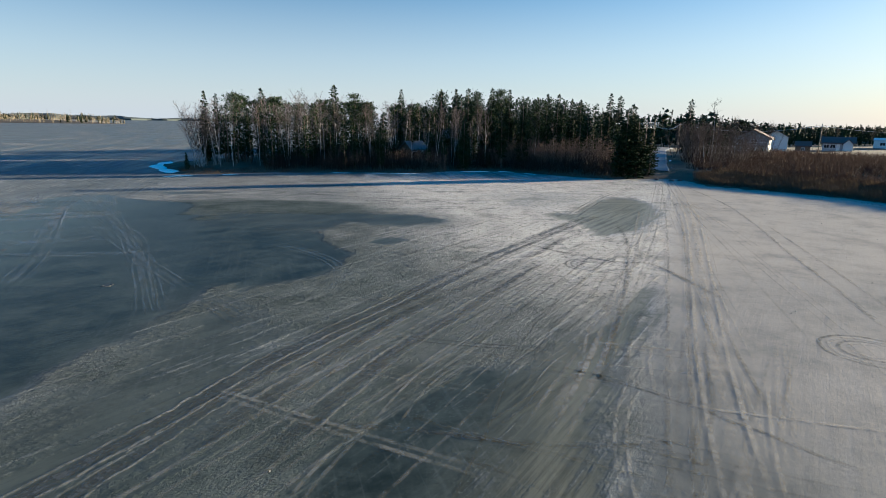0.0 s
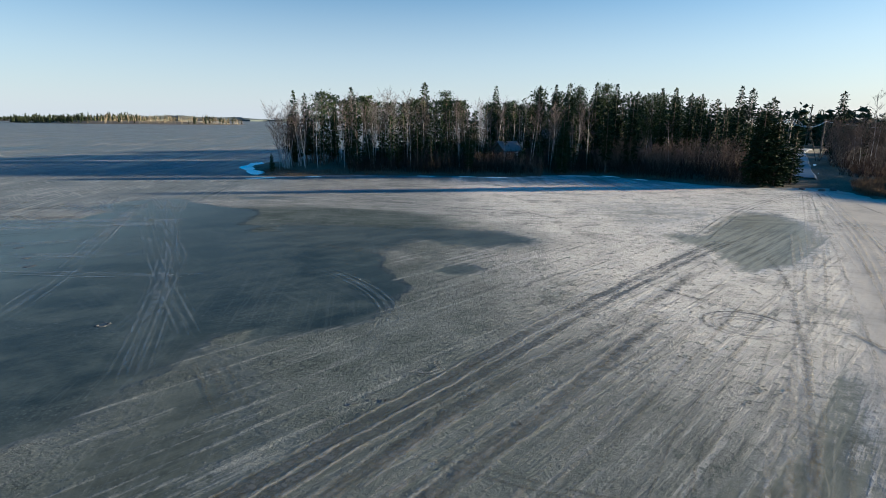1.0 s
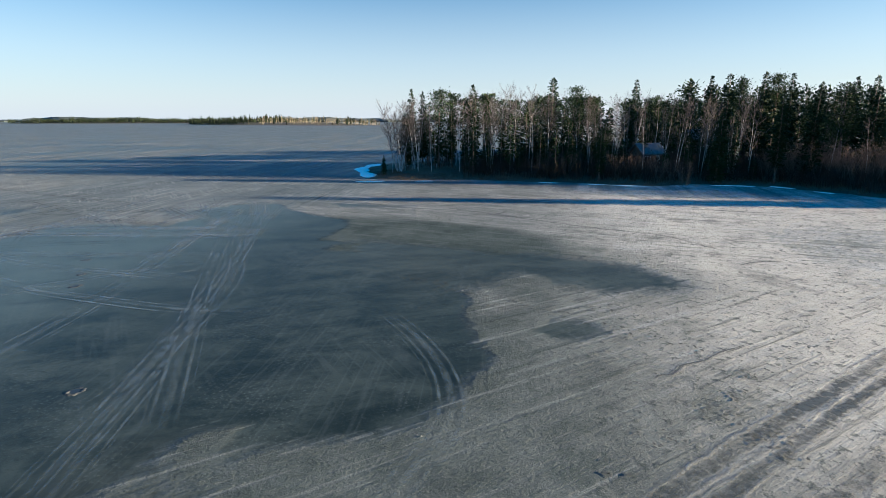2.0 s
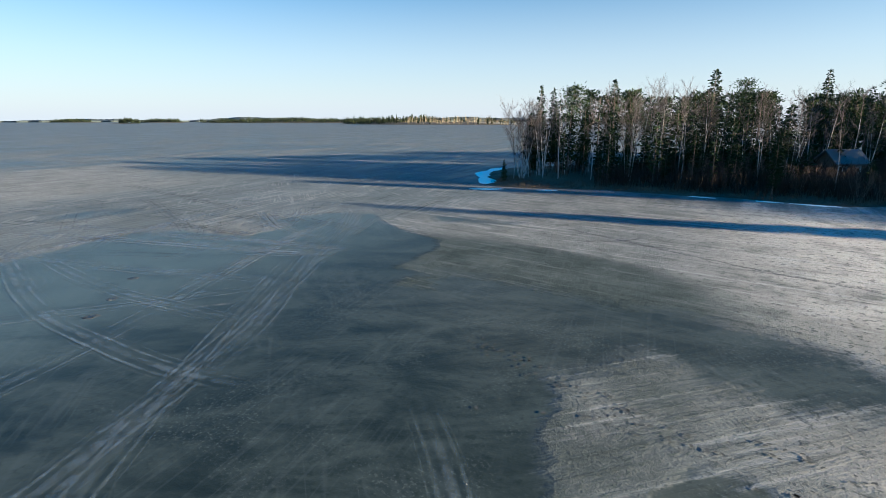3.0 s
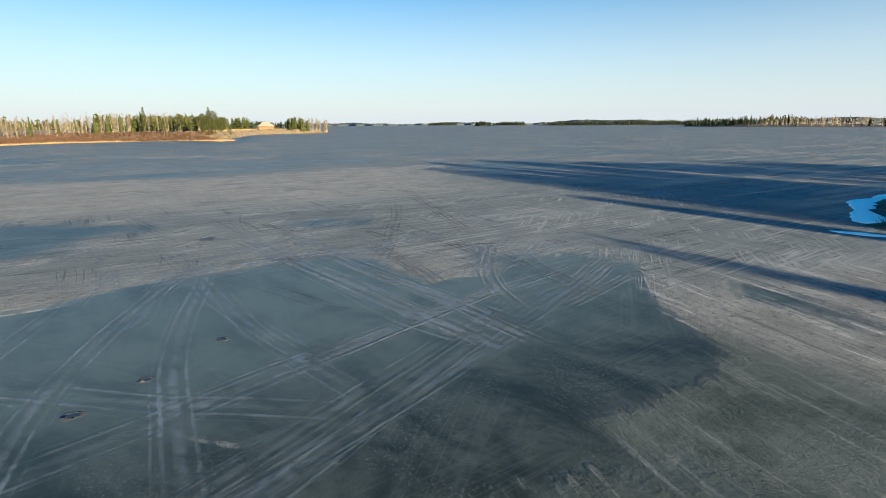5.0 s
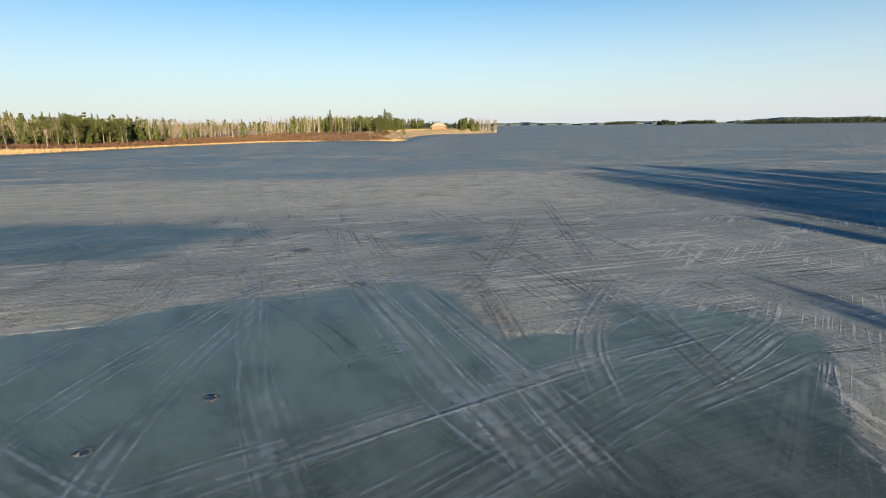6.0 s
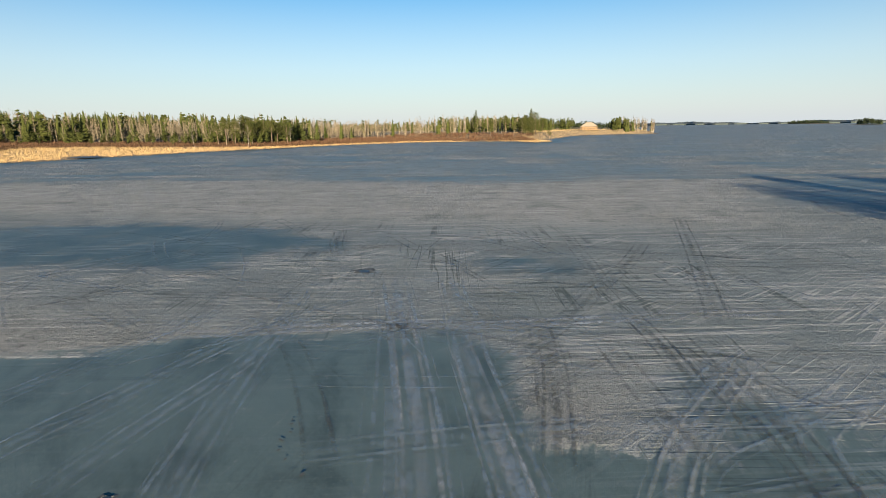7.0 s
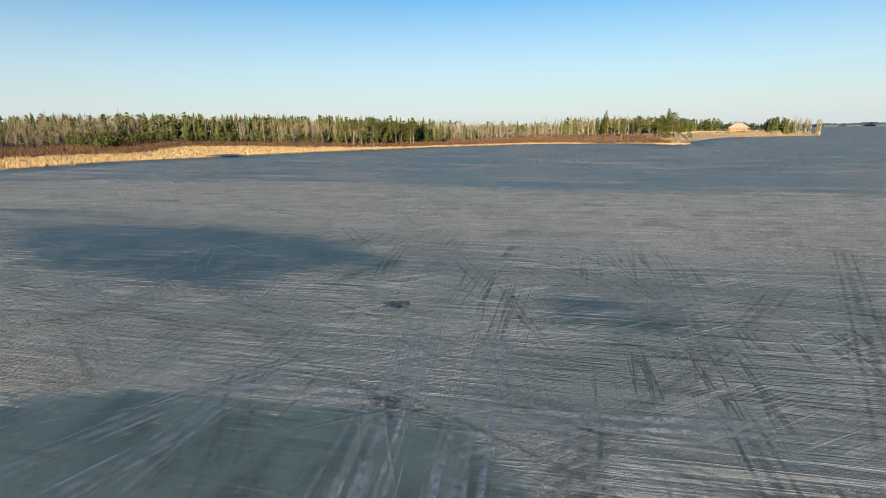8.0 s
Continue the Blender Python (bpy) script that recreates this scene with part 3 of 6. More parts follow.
def pine_meshes(rng, h, radius, clear, big=1.0):
    """A pine with a long bare bole and clumped, flat-topped foliage."""
    trunk, crown = Build(), Build()
    bend = Vector((rng.uniform(-0.4, 0.4), rng.uniform(-0.4, 0.4), h * 0.55))
    top = Vector((bend.x * 1.4, bend.y * 1.4, h * 0.97))
    trunk.tube((0, 0, -0.3), bend, 0.012 * h + 0.04, 0.009 * h, 6)
    trunk.tube(bend, top, 0.009 * h, 0.03, 5)
    n = int(15 + h)
    for k in range(n):
        g = clear + (1 - clear) * (k + rng.random()) / n
        base = bend * (g / 0.55) if g < 0.55 else bend.lerp(top, (g - 0.55) / 0.45)
        a = rng.uniform(0, 2 * math.pi)
        f = (g - clear) / (1 - clear)
        r = radius * (1.0 - 0.75 * f ** 2.2) * rng.uniform(0.45, 1.15) * min(1, 0.45 + 1.6 * f)
        end = base + Vector((math.cos(a) * r, math.sin(a) * r, r * rng.uniform(0.05, 0.5)))
        trunk.tube(base, end, 0.035, 0.012, 3)
        for j in range(3):
            c = base.lerp(end, 0.5 + 0.25 * j) + Vector((rng.uniform(-0.3, 0.3), rng.uniform(-0.3, 0.3), rng.uniform(-0.1, 0.25)))
            for i in range(int(40 / big ** 2)):
                o = Vector((rng.gauss(0, 0.36), rng.gauss(0, 0.36), rng.gauss(0, 0.2)))
                crown.spray(c + o, o + Vector((rng.uniform(-0.4, 0.4), rng.uniform(-0.4, 0.4), 0.35)), rng.uniform(0.16, 0.30) * big, rng, 0.42)
    return trunk, crown


def birch_meshes(rng, h, spread, stems=1, full=1.0):
    """Bare birch: pale leaning stems, upswept dark limbs and a haze of fine twigs."""
    trunk, crown = Build(), Build()

    def twigs(p, q, r, count, long):
        for c in range(count):
            b = p.lerp(q, rng.uniform(0.15, 1.0))
            way = (q - p).normalized() * rng.uniform(0.5, 1.1) + Vector((rng.gauss(0, 0.6), rng.gauss(0, 0.6), rng.uniform(-0.1, 0.5)))
            e = b + way.normalized() * long * rng.uniform(0.5, 1.2)
            crown.sliver(b, e, r, rng)
            for k in range(3):
                m = b.lerp(e, rng.uniform(0.25, 0.95))
                crown.sliver(m, m + (way.normalized() + Vector((rng.gauss(0, 0.5), rng.gauss(0, 0.5), rng.gauss(0.1, 0.4)))).normalized() * long * rng.uniform(0.3, 0.6), r * 0.7, rng)

    for s in range(stems):
        a = 2 * math.pi * s / max(1, stems) + rng.uniform(-0.4, 0.4)
        tilt = spread * rng.uniform(0.5, 1.0) if stems > 1 else rng.uniform(0.02, 0.10)
        way = Vector((math.cos(a) * tilt, math.sin(a) * tilt, 1)).normalized()
        q = Vector((math.cos(a) * 0.3 * (stems > 1), math.sin(a) * 0.3 * (stems > 1), -0.2))
        tall = h * (1.0 if s == 0 else rng.uniform(0.75, 1.0))
        r0, n = 0.0072 * h, 7
        for k in range(n):   # the stem, bending slightly upright
            nxt = q + way * tall / n
            ra, rb = r0 * (1 - 0.86 * k / n), r0 * (1 - 0.86 * (k + 1) / n)
            (trunk if k < 5 else crown).tube(q, nxt, ra, rb, 6)
            if k >= 2:
                for c in range((0, 0, 2, 4, 4, 5, 5)[k]):
                    turn = rng.uniform(0, 2 * math.pi)
                    out = Vector((math.cos(turn), math.sin(turn), rng.uniform(0.55, 1.5))).normalized()
                    start = q.lerp(nxt, rng.random())
                    long = tall * rng.uniform(0.15, 0.27) * (1.15 - 0.55 * k / n) * (1.0 if stems == 1 else 0.9)
                    bend = start + out * long * 0.55
                    end = bend + (out + Vector((rng.gauss(0, 0.15), rng.gauss(0, 0.15), 0.35))).normalized() * long * 0.45
                    crown.tube(start, bend, max(0.02, ra * 0.34), 0.016, 3)
                    crown.tube(bend, end, 0.016, 0.008, 3)
                    twigs(start, bend, 0.015, int(4 * full), long * 0.42)
                    twigs(bend, end, 0.013, int(8 * full), long * 0.40)
            way = (way + Vector((rng.uniform(-0.07, 0.07), rng.uniform(-0.07, 0.07), 0.05))).normalized()
            q = nxt
        twigs(q - way * 0.5, q, 0.016, 8, 0.7)
    return trunk, crown


TREE_WORDS = {
    "spruce_tree": ("dark green spruce tree with ragged drooping boughs", "spruce tree"),
    "pine_tree": ("dark green pine tree with clumped crown and bare bole", "pine tree"),
    "birch_tree": ("leafless birch tree with pale slender trunk", "birch tree"),
    "alder_bush": ("tall leafless brown alder bush on the bank", "bush"),
    "birch_clump": ("leafless birch clump with several leaning white stems", "birch tree"),
}
STOCK = {}


def stock(kind, i):
    """One of a few differing tree shapes of each kind, built ten metres high when it is first wanted."""
    if (kind, i) not in STOCK:
        # ten to nineteen: same shapes, needles with sunlight put into their green
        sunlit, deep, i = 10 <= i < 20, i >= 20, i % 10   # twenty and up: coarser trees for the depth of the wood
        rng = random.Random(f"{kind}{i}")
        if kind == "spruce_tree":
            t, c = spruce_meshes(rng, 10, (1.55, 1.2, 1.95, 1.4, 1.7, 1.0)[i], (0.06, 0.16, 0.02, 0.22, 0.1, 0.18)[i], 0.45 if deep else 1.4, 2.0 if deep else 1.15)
            mats = CONIFER_BARK, SUNLIT_NEEDLES if sunlit else SPRUCE_NEEDLES
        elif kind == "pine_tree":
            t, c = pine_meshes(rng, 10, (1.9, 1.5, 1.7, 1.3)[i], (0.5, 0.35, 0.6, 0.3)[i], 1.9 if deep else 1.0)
            mats = CONIFER_BARK, SUNLIT_NEEDLES if sunlit else PINE_NEEDLES
        elif kind == "alder_bush":
            t, c = birch_meshes(rng, 10, 0.5, (7, 6, 8)[i], 0.42)
            mats = CONIFER_BARK, DIM_TWIGS
        elif kind == "birch_clump":
            t, c = birch_meshes(rng, 10, 0.28, (4, 6, 5)[i])
            mats = BIRCH_BARK, DARK_TWIGS
        else:
            t, c = birch_meshes(rng, 10, 0.1, 1)
            mats = BIRCH_BARK, DARK_TWIGS
        i += 10 * sunlit + 20 * deep
        STOCK[kind, i] = t.mesh("trunk", mats[0], True), c.mesh("crown", mats[1])
    return STOCK[kind, i]


def plant(kind, i, x, y, h, girth=1.0, turn=None, group=""):
    t, c = stock(kind, i)
    rng = random.Random(f"{x:.1f}{y:.1f}")
    ob = thing(kind, *TREE_WORDS[kind], group=group or "trees on the point")
    s = h / 10
    ob.matrix_world = Matrix.LocRotScale((x, y, ground_z(x, y) - 0.05), Euler((0, 0, rng.uniform(0, 6.28) if turn is None else turn)), (s * girth, s * girth, s))
    part("trunk", t, None, ob)
    part("crown", c, None, ob)
    return ob


A = "alder_bush"
S, P, B, C = "spruce_tree", "pine_tree", "birch_tree", "birch_clump"
# kind, shape, x, y, height, girth: the trees that stand out along the point
TREES = [
    (S, 2, -46.9, 96.7, 3.3, 1.1), (S, 25, -43.2, 106, 11.2, 0.9), (S, 23, -40.6, 104.5, 10.6, 0.9), (S, 25, -37.6, 108, 11.4, 0.9), (S, 21, -34.8, 107, 11.8, 0.9), (S, 25, -33, 101.6, 9.8, 0.9), (S, 23, -27, 102.6, 9.6, 0.9), (S, 25, -20, 103.6, 9.0, 0.9),
    (C, 0, -47.2, 102, 11.6, 0.9), (C, 1, -45.8, 100, 10.4, 1.0), (C, 2, -44.2, 103, 11.4, 1.0), (C, 1, -47.4, 104.5, 10.0, 1.1), (S, 4, -46.2, 104, 8.5, 0.8), (S, 0, -49.7, 112, 13.8, 0.9), (S, 4, -47.6, 112, 13.2, 0.8), (S, 5, -44.5, 108, 11.0, 1.0), (P, 0, -44.6, 112, 13.4, 1.2),
    (S, 5, -43.8, 118, 12.4, 0.9), (S, 1, -38.7, 106, 10.3, 1.0), (S, 0, -43.6, 128, 15.4, 1.2), (S, 5, -39.2, 125, 12.7, 0.8),
    (S, 4, -27.7, 131, 16.2, 1.3), (P, 1, -22, 126, 13.8, 1.1), (P, 2, -18.4, 121, 11.8, 1.2), (S, 3, -12.3, 141, 15.6, 1.0), (P, 3, -8.8, 140, 12, 1.1),
    (S, 4, -2.4, 135, 14.8, 1.0), (S, 0, 1.3, 135, 15.4, 1.0), (S, 2, 4.1, 130, 15.6, 1.0), (P, 0, 6.9, 135, 15, 0.8), (S, 4, 10, 135, 15.8, 0.9), (P, 2, 12.5, 140, 15.6, 0.9),
    (S, 2, 14.4, 135, 15.4, 0.8), (S, 4, 18.6, 135, 14, 1.0), (S, 5, 20.7, 135, 12.2, 1.1), (S, 0, 22.7, 130, 14.4, 1.0), (S, 2, 25.1, 130, 14.4, 0.9),
    (S, 4, 28.2, 130, 13.2, 0.9), (S, 0, 30.4, 130, 13, 0.8), (S, 3, 33.4, 117, 14.2, 1.0), (S, 4, 38.2, 126, 14, 1.1), (S, 2, 31.2, 97.2, 11.8, 1.4), (S, 2, 33.6, 97.9, 10.2, 1.5), (S, 4, 32.6, 98.6, 12.7, 1.25), (S, 0, 36.4, 99.4, 8.4, 1.5), (S, 2, 30.2, 97.4, 8.0, 1.3),
    (S, 0, 34.8, 98.6, 7.2, 1.5), (S, 4, 57, 133, 13.4, 1.1), (B, 0, 57.5, 121, 12.2, 1.0),
    (S, 1, -13, 102.2, 8, 1.2), (S, 0, 2.8, 107.4, 10.5, 1.2), (S, 3, 10.5, 109.8, 12.5, 1.1), (S, 4, 14.5, 111, 13, 1.0), (P, 1, 18.5, 113, 13, 1.2), (S, 0, 22, 114, 12.5, 1.1),
    (B, 0, -45.0, 104, 10.5, 1.0), (B, 1, -42.5, 100.5, 11.2, 0.9), (B, 2, -40.5, 101.5, 11.5, 0.9), (B, 3, -36, 103, 11.5, 0.9),
    (B, 0, -34.2, 105, 12.4, 1.0), (B, 1, -32.5, 112, 13, 1.0), (C, 2, -31, 104, 11.6, 0.8), (B, 2, -29.9, 112, 13.2, 1.0), (B, 3, -27.5, 106, 12.2, 0.9), (B, 1, -26, 110, 12.8, 1.0),
    (B, 0, -24.2, 105, 11.8, 0.9), (B, 2, -22.5, 108, 12, 0.9), (C, 1, -12.8, 111, 10.4, 1.0), (B, 3, -7.4, 107.5, 10.5, 0.8), (B, 1, -4.7, 112, 11.4, 0.9), (B, 0, -2.8, 110, 10.5, 0.8),
    (C, 0, 4.8, 113, 11.2, 0.6), (B, 2, 17.4, 113, 10.2, 1.0), (B, 3, 21, 110, 8.2, 0.9), (B, 1, 35.5, 121, 10, 0.8),
]
more = random.Random(8)
TREES += [(more.choice((B, B, B, C)), more.randrange(3), more.uniform(-46, -14), 0, more.uniform(10, 12.8), 0.9) for k in range(7)]
TREES += [(B, k % 4, -47.5 + 0.85 * k + more.uniform(-0.4, 0.4), 99.5 + 0.25 * k + more.uniform(0, 3.5), more.uniform(9.5, 11.8), 0.75) for k in range(4)]
TREES = [(k, i, x, y or 100 + (x + 46) * 0.12 + more.uniform(9, 26), h, g) for k, i, x, y, h, g in TREES]
TREES += [(A, k % 3, 9 + 1.15 * k + more.uniform(-0.6, 0.6), 110 + 0.25 * k + more.uniform(0.5, 4), more.uniform(3, 5), 1.1) for k in range(16)]
TREES += [(A, k % 3, 11 + 0.72 * k + more.uniform(-0.8, 0.8), 111.5 - 0.58 * (0.72 * k) + more.uniform(0, 4), more.uniform(4, 6.6), 1.15) for k in range(28)]
TREES += [(A, k % 3, -22 + 1.9 * k, 103.2 + more.uniform(0, 4), more.uniform(3, 4.5), 1.0) for k in range(12)]
TREES += [(A, k % 3, 51 + 0.42 * (k % 24) * 1.7 + more.uniform(-1, 1), 113 + more.uniform(0, 16), more.uniform(6, 8.8), 1.0) for k in range(26)]
TREES += [(B, k % 4, 53 + 2.3 * k, 116 + more.uniform(0, 9), more.uniform(7.5, 10), 0.9) for k in range(6)]
TREES += [(A, k % 3, 47 + 2.4 * k, 100 + 1.8 * k + more.uniform(-4, 8), more.uniform(3.5, 6), 1.1) for k in range(9)]
# thin trees along the north side of the tip, then the tall dense wood behind the bay
for k in range(34):
    g = k / 33
    if not 0.58 < g < 0.68:
        TREES.append(((P, P, B)[k % 3], (20, 22, 2)[k % 3], -47 + 40 * g + more.uniform(-1, 1), 126 + 62 * g + more.uniform(-1.5, 1.5), more.uniform(12.6, 14.4), 1.1))
        if g > 0.4:
            TREES.append((S, 20 + k % 6, -45 + 40 * g + more.uniform(-1, 1), 122 + 62 * g + more.uniform(-1.5, 1.5), more.uniform(11.5, 13.4), 0.85))
for k in range(44):
    g, back = k / 43, k % 2
    TREES.append(((S, P, S, S)[k % 4], k % 4 + 20, -8 + 62 * g + 4 * back + more.uniform(-1, 2), 186 + 44 * g - 5 * back + more.uniform(-2, 2), more.uniform(15.5, 18), 1.15))
# slim dark spruces and thin birches that fill the wood between them
TREES += [(S, (25, 23, 21, 25, 23)[k % 5], more.uniform(-46, 6), 0.5, more.uniform(6, 10), more.uniform(0.9, 1.3)) for k in range(44)]
TREES += [(B, k % 4, more.uniform(-46, 8), 0.5, more.uniform(9, 12), more.uniform(0.7, 1.0)) for k in range(46)]
TREES += [(S, (22, 20, 24)[k % 3], more.uniform(-36, 8), 0.6, more.uniform(3, 6), 1.5) for k in range(40)]
TREES = [(k, i, x, y if y > 1 else 98.5 + (x + 46) * 0.2 + (more.uniform(2.5, 22) if y == 0.5 else more.uniform(1.5, 6)), h, g) for k, i, x, y, h, g in TREES]
for row in TREES:
    if -12.5 < row[2] < -5 and 109 < row[3] < 119:
        continue
    plant(*row)

# the wood behind: darker conifers thick towards the road, thin near the tip
rng = random.Random(11)
count = 0
while count < 205:
    x, y = rng.uniform(-48, 64), rng.uniform(104, 192)
    d = float(inland(np.array([x]), np.array([y]))[0])
    road_x = 46 + (y - 118.5) * 0.383
    if d < 5 or (abs(x - road_x) < 8 and y < 178) or (x < -16 and rng.random() < 0.6) or (y < 116 and x > 10) or (-13 < x < -4 and y < 124):
        continue
    tall = rng.uniform(6, 11.5) if y > 118 else rng.uniform(4, 7)
    plant(rng.choice((S, S, P)), rng.randrange(4) + 20, x, y, tall, rng.uniform(0.9, 1.3))
    count += 1


def scatter(n, x0, x1, y0, y1, keep, seed):
    g = np.random.default_rng(seed)
    x, y = g.uniform(x0, x1, n * 6), g.uniform(y0, y1, n * 6)
    ok = keep(x, y, inland(x, y), g.uniform(0, 1, n * 6))
    x, y = x[ok][:n], y[ok][:n]
    return x, y, land_height(x, y)


def stuff(name, build, material, label, category):
    return tagged(new(name, build.mesh(name, material)), label, category, kind="stuff")


def grow_brush(name, spots, height, width, stems, material, label, seed, thick=0.07):
    rng, b = random.Random(seed), Build()
    for x, y, z in zip(*spots):
        h = height * rng.uniform(0.5, 1.25)
        for k in range(stems):
            p = Vector((x + rng.gauss(0, width / 2), y + rng.gauss(0, width / 2), z - 0.1))
            q = p + Vector((rng.gauss(0, 0.25), rng.gauss(0, 0.25), h * rng.uniform(0.6, 1.1)))
            b.sliver(p, q, thick, rng)
            for j in range(3):
                m = p.lerp(q, rng.uniform(0.3, 0.8))
                b.sliver(m, m + Vector((rng.gauss(0, 0.35), rng.gauss(0, 0.35), h * rng.uniform(0.15, 0.4))), thick * 0.8, rng)
    return stuff(name, b, material, label, "brush")


def grow_reeds(name, spots, height, blades, wide, material, label, seed):
    rng, b = random.Random(seed), Build()
    for x, y, z in zip(*spots):
        for k in range(blades):
            p = Vector((x + rng.gauss(0, 0.25), y + rng.gauss(0, 0.25), z - 0.05))
            b.sliver(p, p + Vector((rng.gauss(0, 0.25), rng.gauss(0, 0.25), height * rng.uniform(0.5, 1.15))), wide, rng)
    return stuff(name, b, material, label, "reeds")


def off_road(x, y):
    return np.abs(x - (46 + (y - 118.5) * 0.383)) > 6


grow_brush("shore_brush", scatter(2600, -50, 42, 93, 150, lambda x, y, d, r: (d > 2.5) & (d < 24) & off_road(x, y) & ((x > -34) | ((r < 0.10) & (d > 8))) & (d > 1.5), 1), 2.7, 1.2, 9, SHADED_BRUSH,
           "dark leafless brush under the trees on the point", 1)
grow_brush("bay_brush", scatter(2600, 44, 190, 62, 170, lambda x, y, d, r: (d > 9) & (d < 66) & off_road(x, y), 2), 1.9, 1.6, 9, SHADED_BAY_BRUSH,
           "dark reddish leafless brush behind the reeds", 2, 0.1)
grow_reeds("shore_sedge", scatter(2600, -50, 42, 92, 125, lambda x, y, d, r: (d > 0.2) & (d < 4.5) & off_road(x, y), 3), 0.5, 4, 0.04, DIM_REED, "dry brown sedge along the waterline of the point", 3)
grow_reeds("bay_reeds", scatter(7000, 41, 110, 55, 100, lambda x, y, d, r: (d > 0.3) & (d < 13) & off_road(x, y), 4), 1.0, 4, 0.06, SHADED_BAY_REED, "tall dry brown reeds along the bay shore", 4)


# ---- the western shore ----
def reed_depth(x):
    return 10 + 78 * ramp(x, -290, -200) - 38 * ramp(x, -205, -165)


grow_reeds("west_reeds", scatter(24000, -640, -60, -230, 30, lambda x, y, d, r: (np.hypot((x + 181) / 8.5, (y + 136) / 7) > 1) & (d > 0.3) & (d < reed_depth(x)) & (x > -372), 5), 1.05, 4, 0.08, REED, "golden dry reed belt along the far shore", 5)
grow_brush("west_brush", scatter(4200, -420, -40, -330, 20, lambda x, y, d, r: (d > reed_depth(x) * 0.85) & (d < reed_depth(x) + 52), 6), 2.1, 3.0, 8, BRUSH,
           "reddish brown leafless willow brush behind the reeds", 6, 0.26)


grow_reeds("cape_grass", scatter(3500, -640, -370, -30, 80, lambda x, y, d, r: (d > 1) & (d < 30) & (x < -380), 38), 0.8, 3, 0.2, CAPE_GRASS, "dry tan grass on the bank of the cape", 38)


def tiers(b, rng, x, y, z, h, r, steps, sides=6):
    """The dense inside of a conifer: ragged cones one above the other."""
    for k in range(steps):
        g = k / steps
        low, top = z + h * (0.08 + 0.86 * g), z + h * (0.08 + 0.92 * min(1.0, g + 1.75 / steps))
        ring = []
        for j in range(sides):
            a, rr = 6.2832 * (j + rng.random() * 0.7) / sides, r * (1 - g) ** 0.8 * rng.uniform(0.6, 1.15) + 0.08
            ring.append((x + math.cos(a) * rr, y + math.sin(a) * rr, low - rng.uniform(0, 0.05) * h))
        tip = (x + rng.gauss(0, 0.05), y + rng.gauss(0, 0.05), top)
        for p, q in zip(ring, ring[1:] + ring[:1]):
            b.tri(p, q, tip)


def clump(b, rng, x, y, z, w, h):
    """A ragged ball of foliage."""
    ring = []
    for j in range(7):
        a, rr = 6.2832 * (j + rng.random() * 0.7) / 7, w * rng.uniform(0.65, 1.15)
        ring.append((x + math.cos(a) * rr, y + math.sin(a) * rr, z + rng.uniform(-0.25, 0.25) * h))
    top, low = (x + rng.gauss(0, w * 0.2), y + rng.gauss(0, w * 0.2), z + h * rng.uniform(0.6, 1.0)), (x, y, z - h * 0.5)
    for p, q in zip(ring, ring[1:] + ring[:1]):
        b.tri(p, q, top)
        b.tri(q, p, low)


def far_spruce(b, rng, x, y, z, h, r, big=1.0):
    tiers(b, rng, x, y, z, h, r, 8 if big < 2 else 3, 5)
    for k in range(int(h * 3.2) if big < 2 else 0):
        f, a = rng.random() ** 0.8, rng.uniform(0, 6.28)
        rr = r * (1 - f) * rng.uniform(0.6, 1.1)
        b.spray((x + math.cos(a) * rr, y + math.sin(a) * rr, z + h * (0.1 + 0.88 * f)), (math.cos(a), math.sin(a), rng.uniform(-0.7, 0.2)), rng.uniform(0.5, 0.9) * big, rng, 0.6)


def far_pine(b, rng, x, y, z, h, r, big=1.0):
    b.tube((x, y, z - 0.5), (x, y, z + h * 0.9), 0.16, 0.05, 3)
    for c in range(8):
        g = 0.32 + 0.62 * (c + rng.random()) / 8
        a, rr = rng.uniform(0, 6.28), r * rng.uniform(0.05, 0.7) * (1.2 - g * 0.8)
        cx, cy, cz = x + math.cos(a) * rr, y + math.sin(a) * rr, z + h * g
        w = r * rng.uniform(0.5, 0.85) * (1.25 - 0.6 * g)
        clump(b, rng, cx, cy, cz, w, w * 0.8)
        for k in range(5 if big < 2 else 2):
            o = (rng.gauss(0, w * 0.6), rng.gauss(0, w * 0.6), rng.gauss(0, 0.4))
            b.spray((cx + o[0], cy + o[1], cz + o[2]), (o[0], o[1], o[2] + 0.5), rng.uniform(0.5, 0.9) * big, rng, 0.6)


def far_aspen(b, t, rng, x, y, z, h, big=1.0):
    """A bare aspen: a pale stem and a narrow haze of rising twigs."""
    top = (x + rng.gauss(0, 0.5), y + rng.gauss(0, 0.5), z + h)
    b.tube((x, y, z - 0.5), top, 0.13 * big ** 0.5, 0.04, 3)
    a, c = Vector((x, y, z)), Vector(top)
    for k in range(52 if big < 2 else 24):
        g = rng.uniform(0.20, 1.0)
        p = a.lerp(c, g)
        w = 0.95 * (1.35 - g)
        q = p + Vector((rng.gauss(0, w), rng.gauss(0, w), rng.uniform(0.6, 2.2) * (1.3 - 0.6 * g)))
        t.sliver(p.lerp(q, rng.uniform(0, 0.4)), q, 0.20 * big ** 0.5, rng)


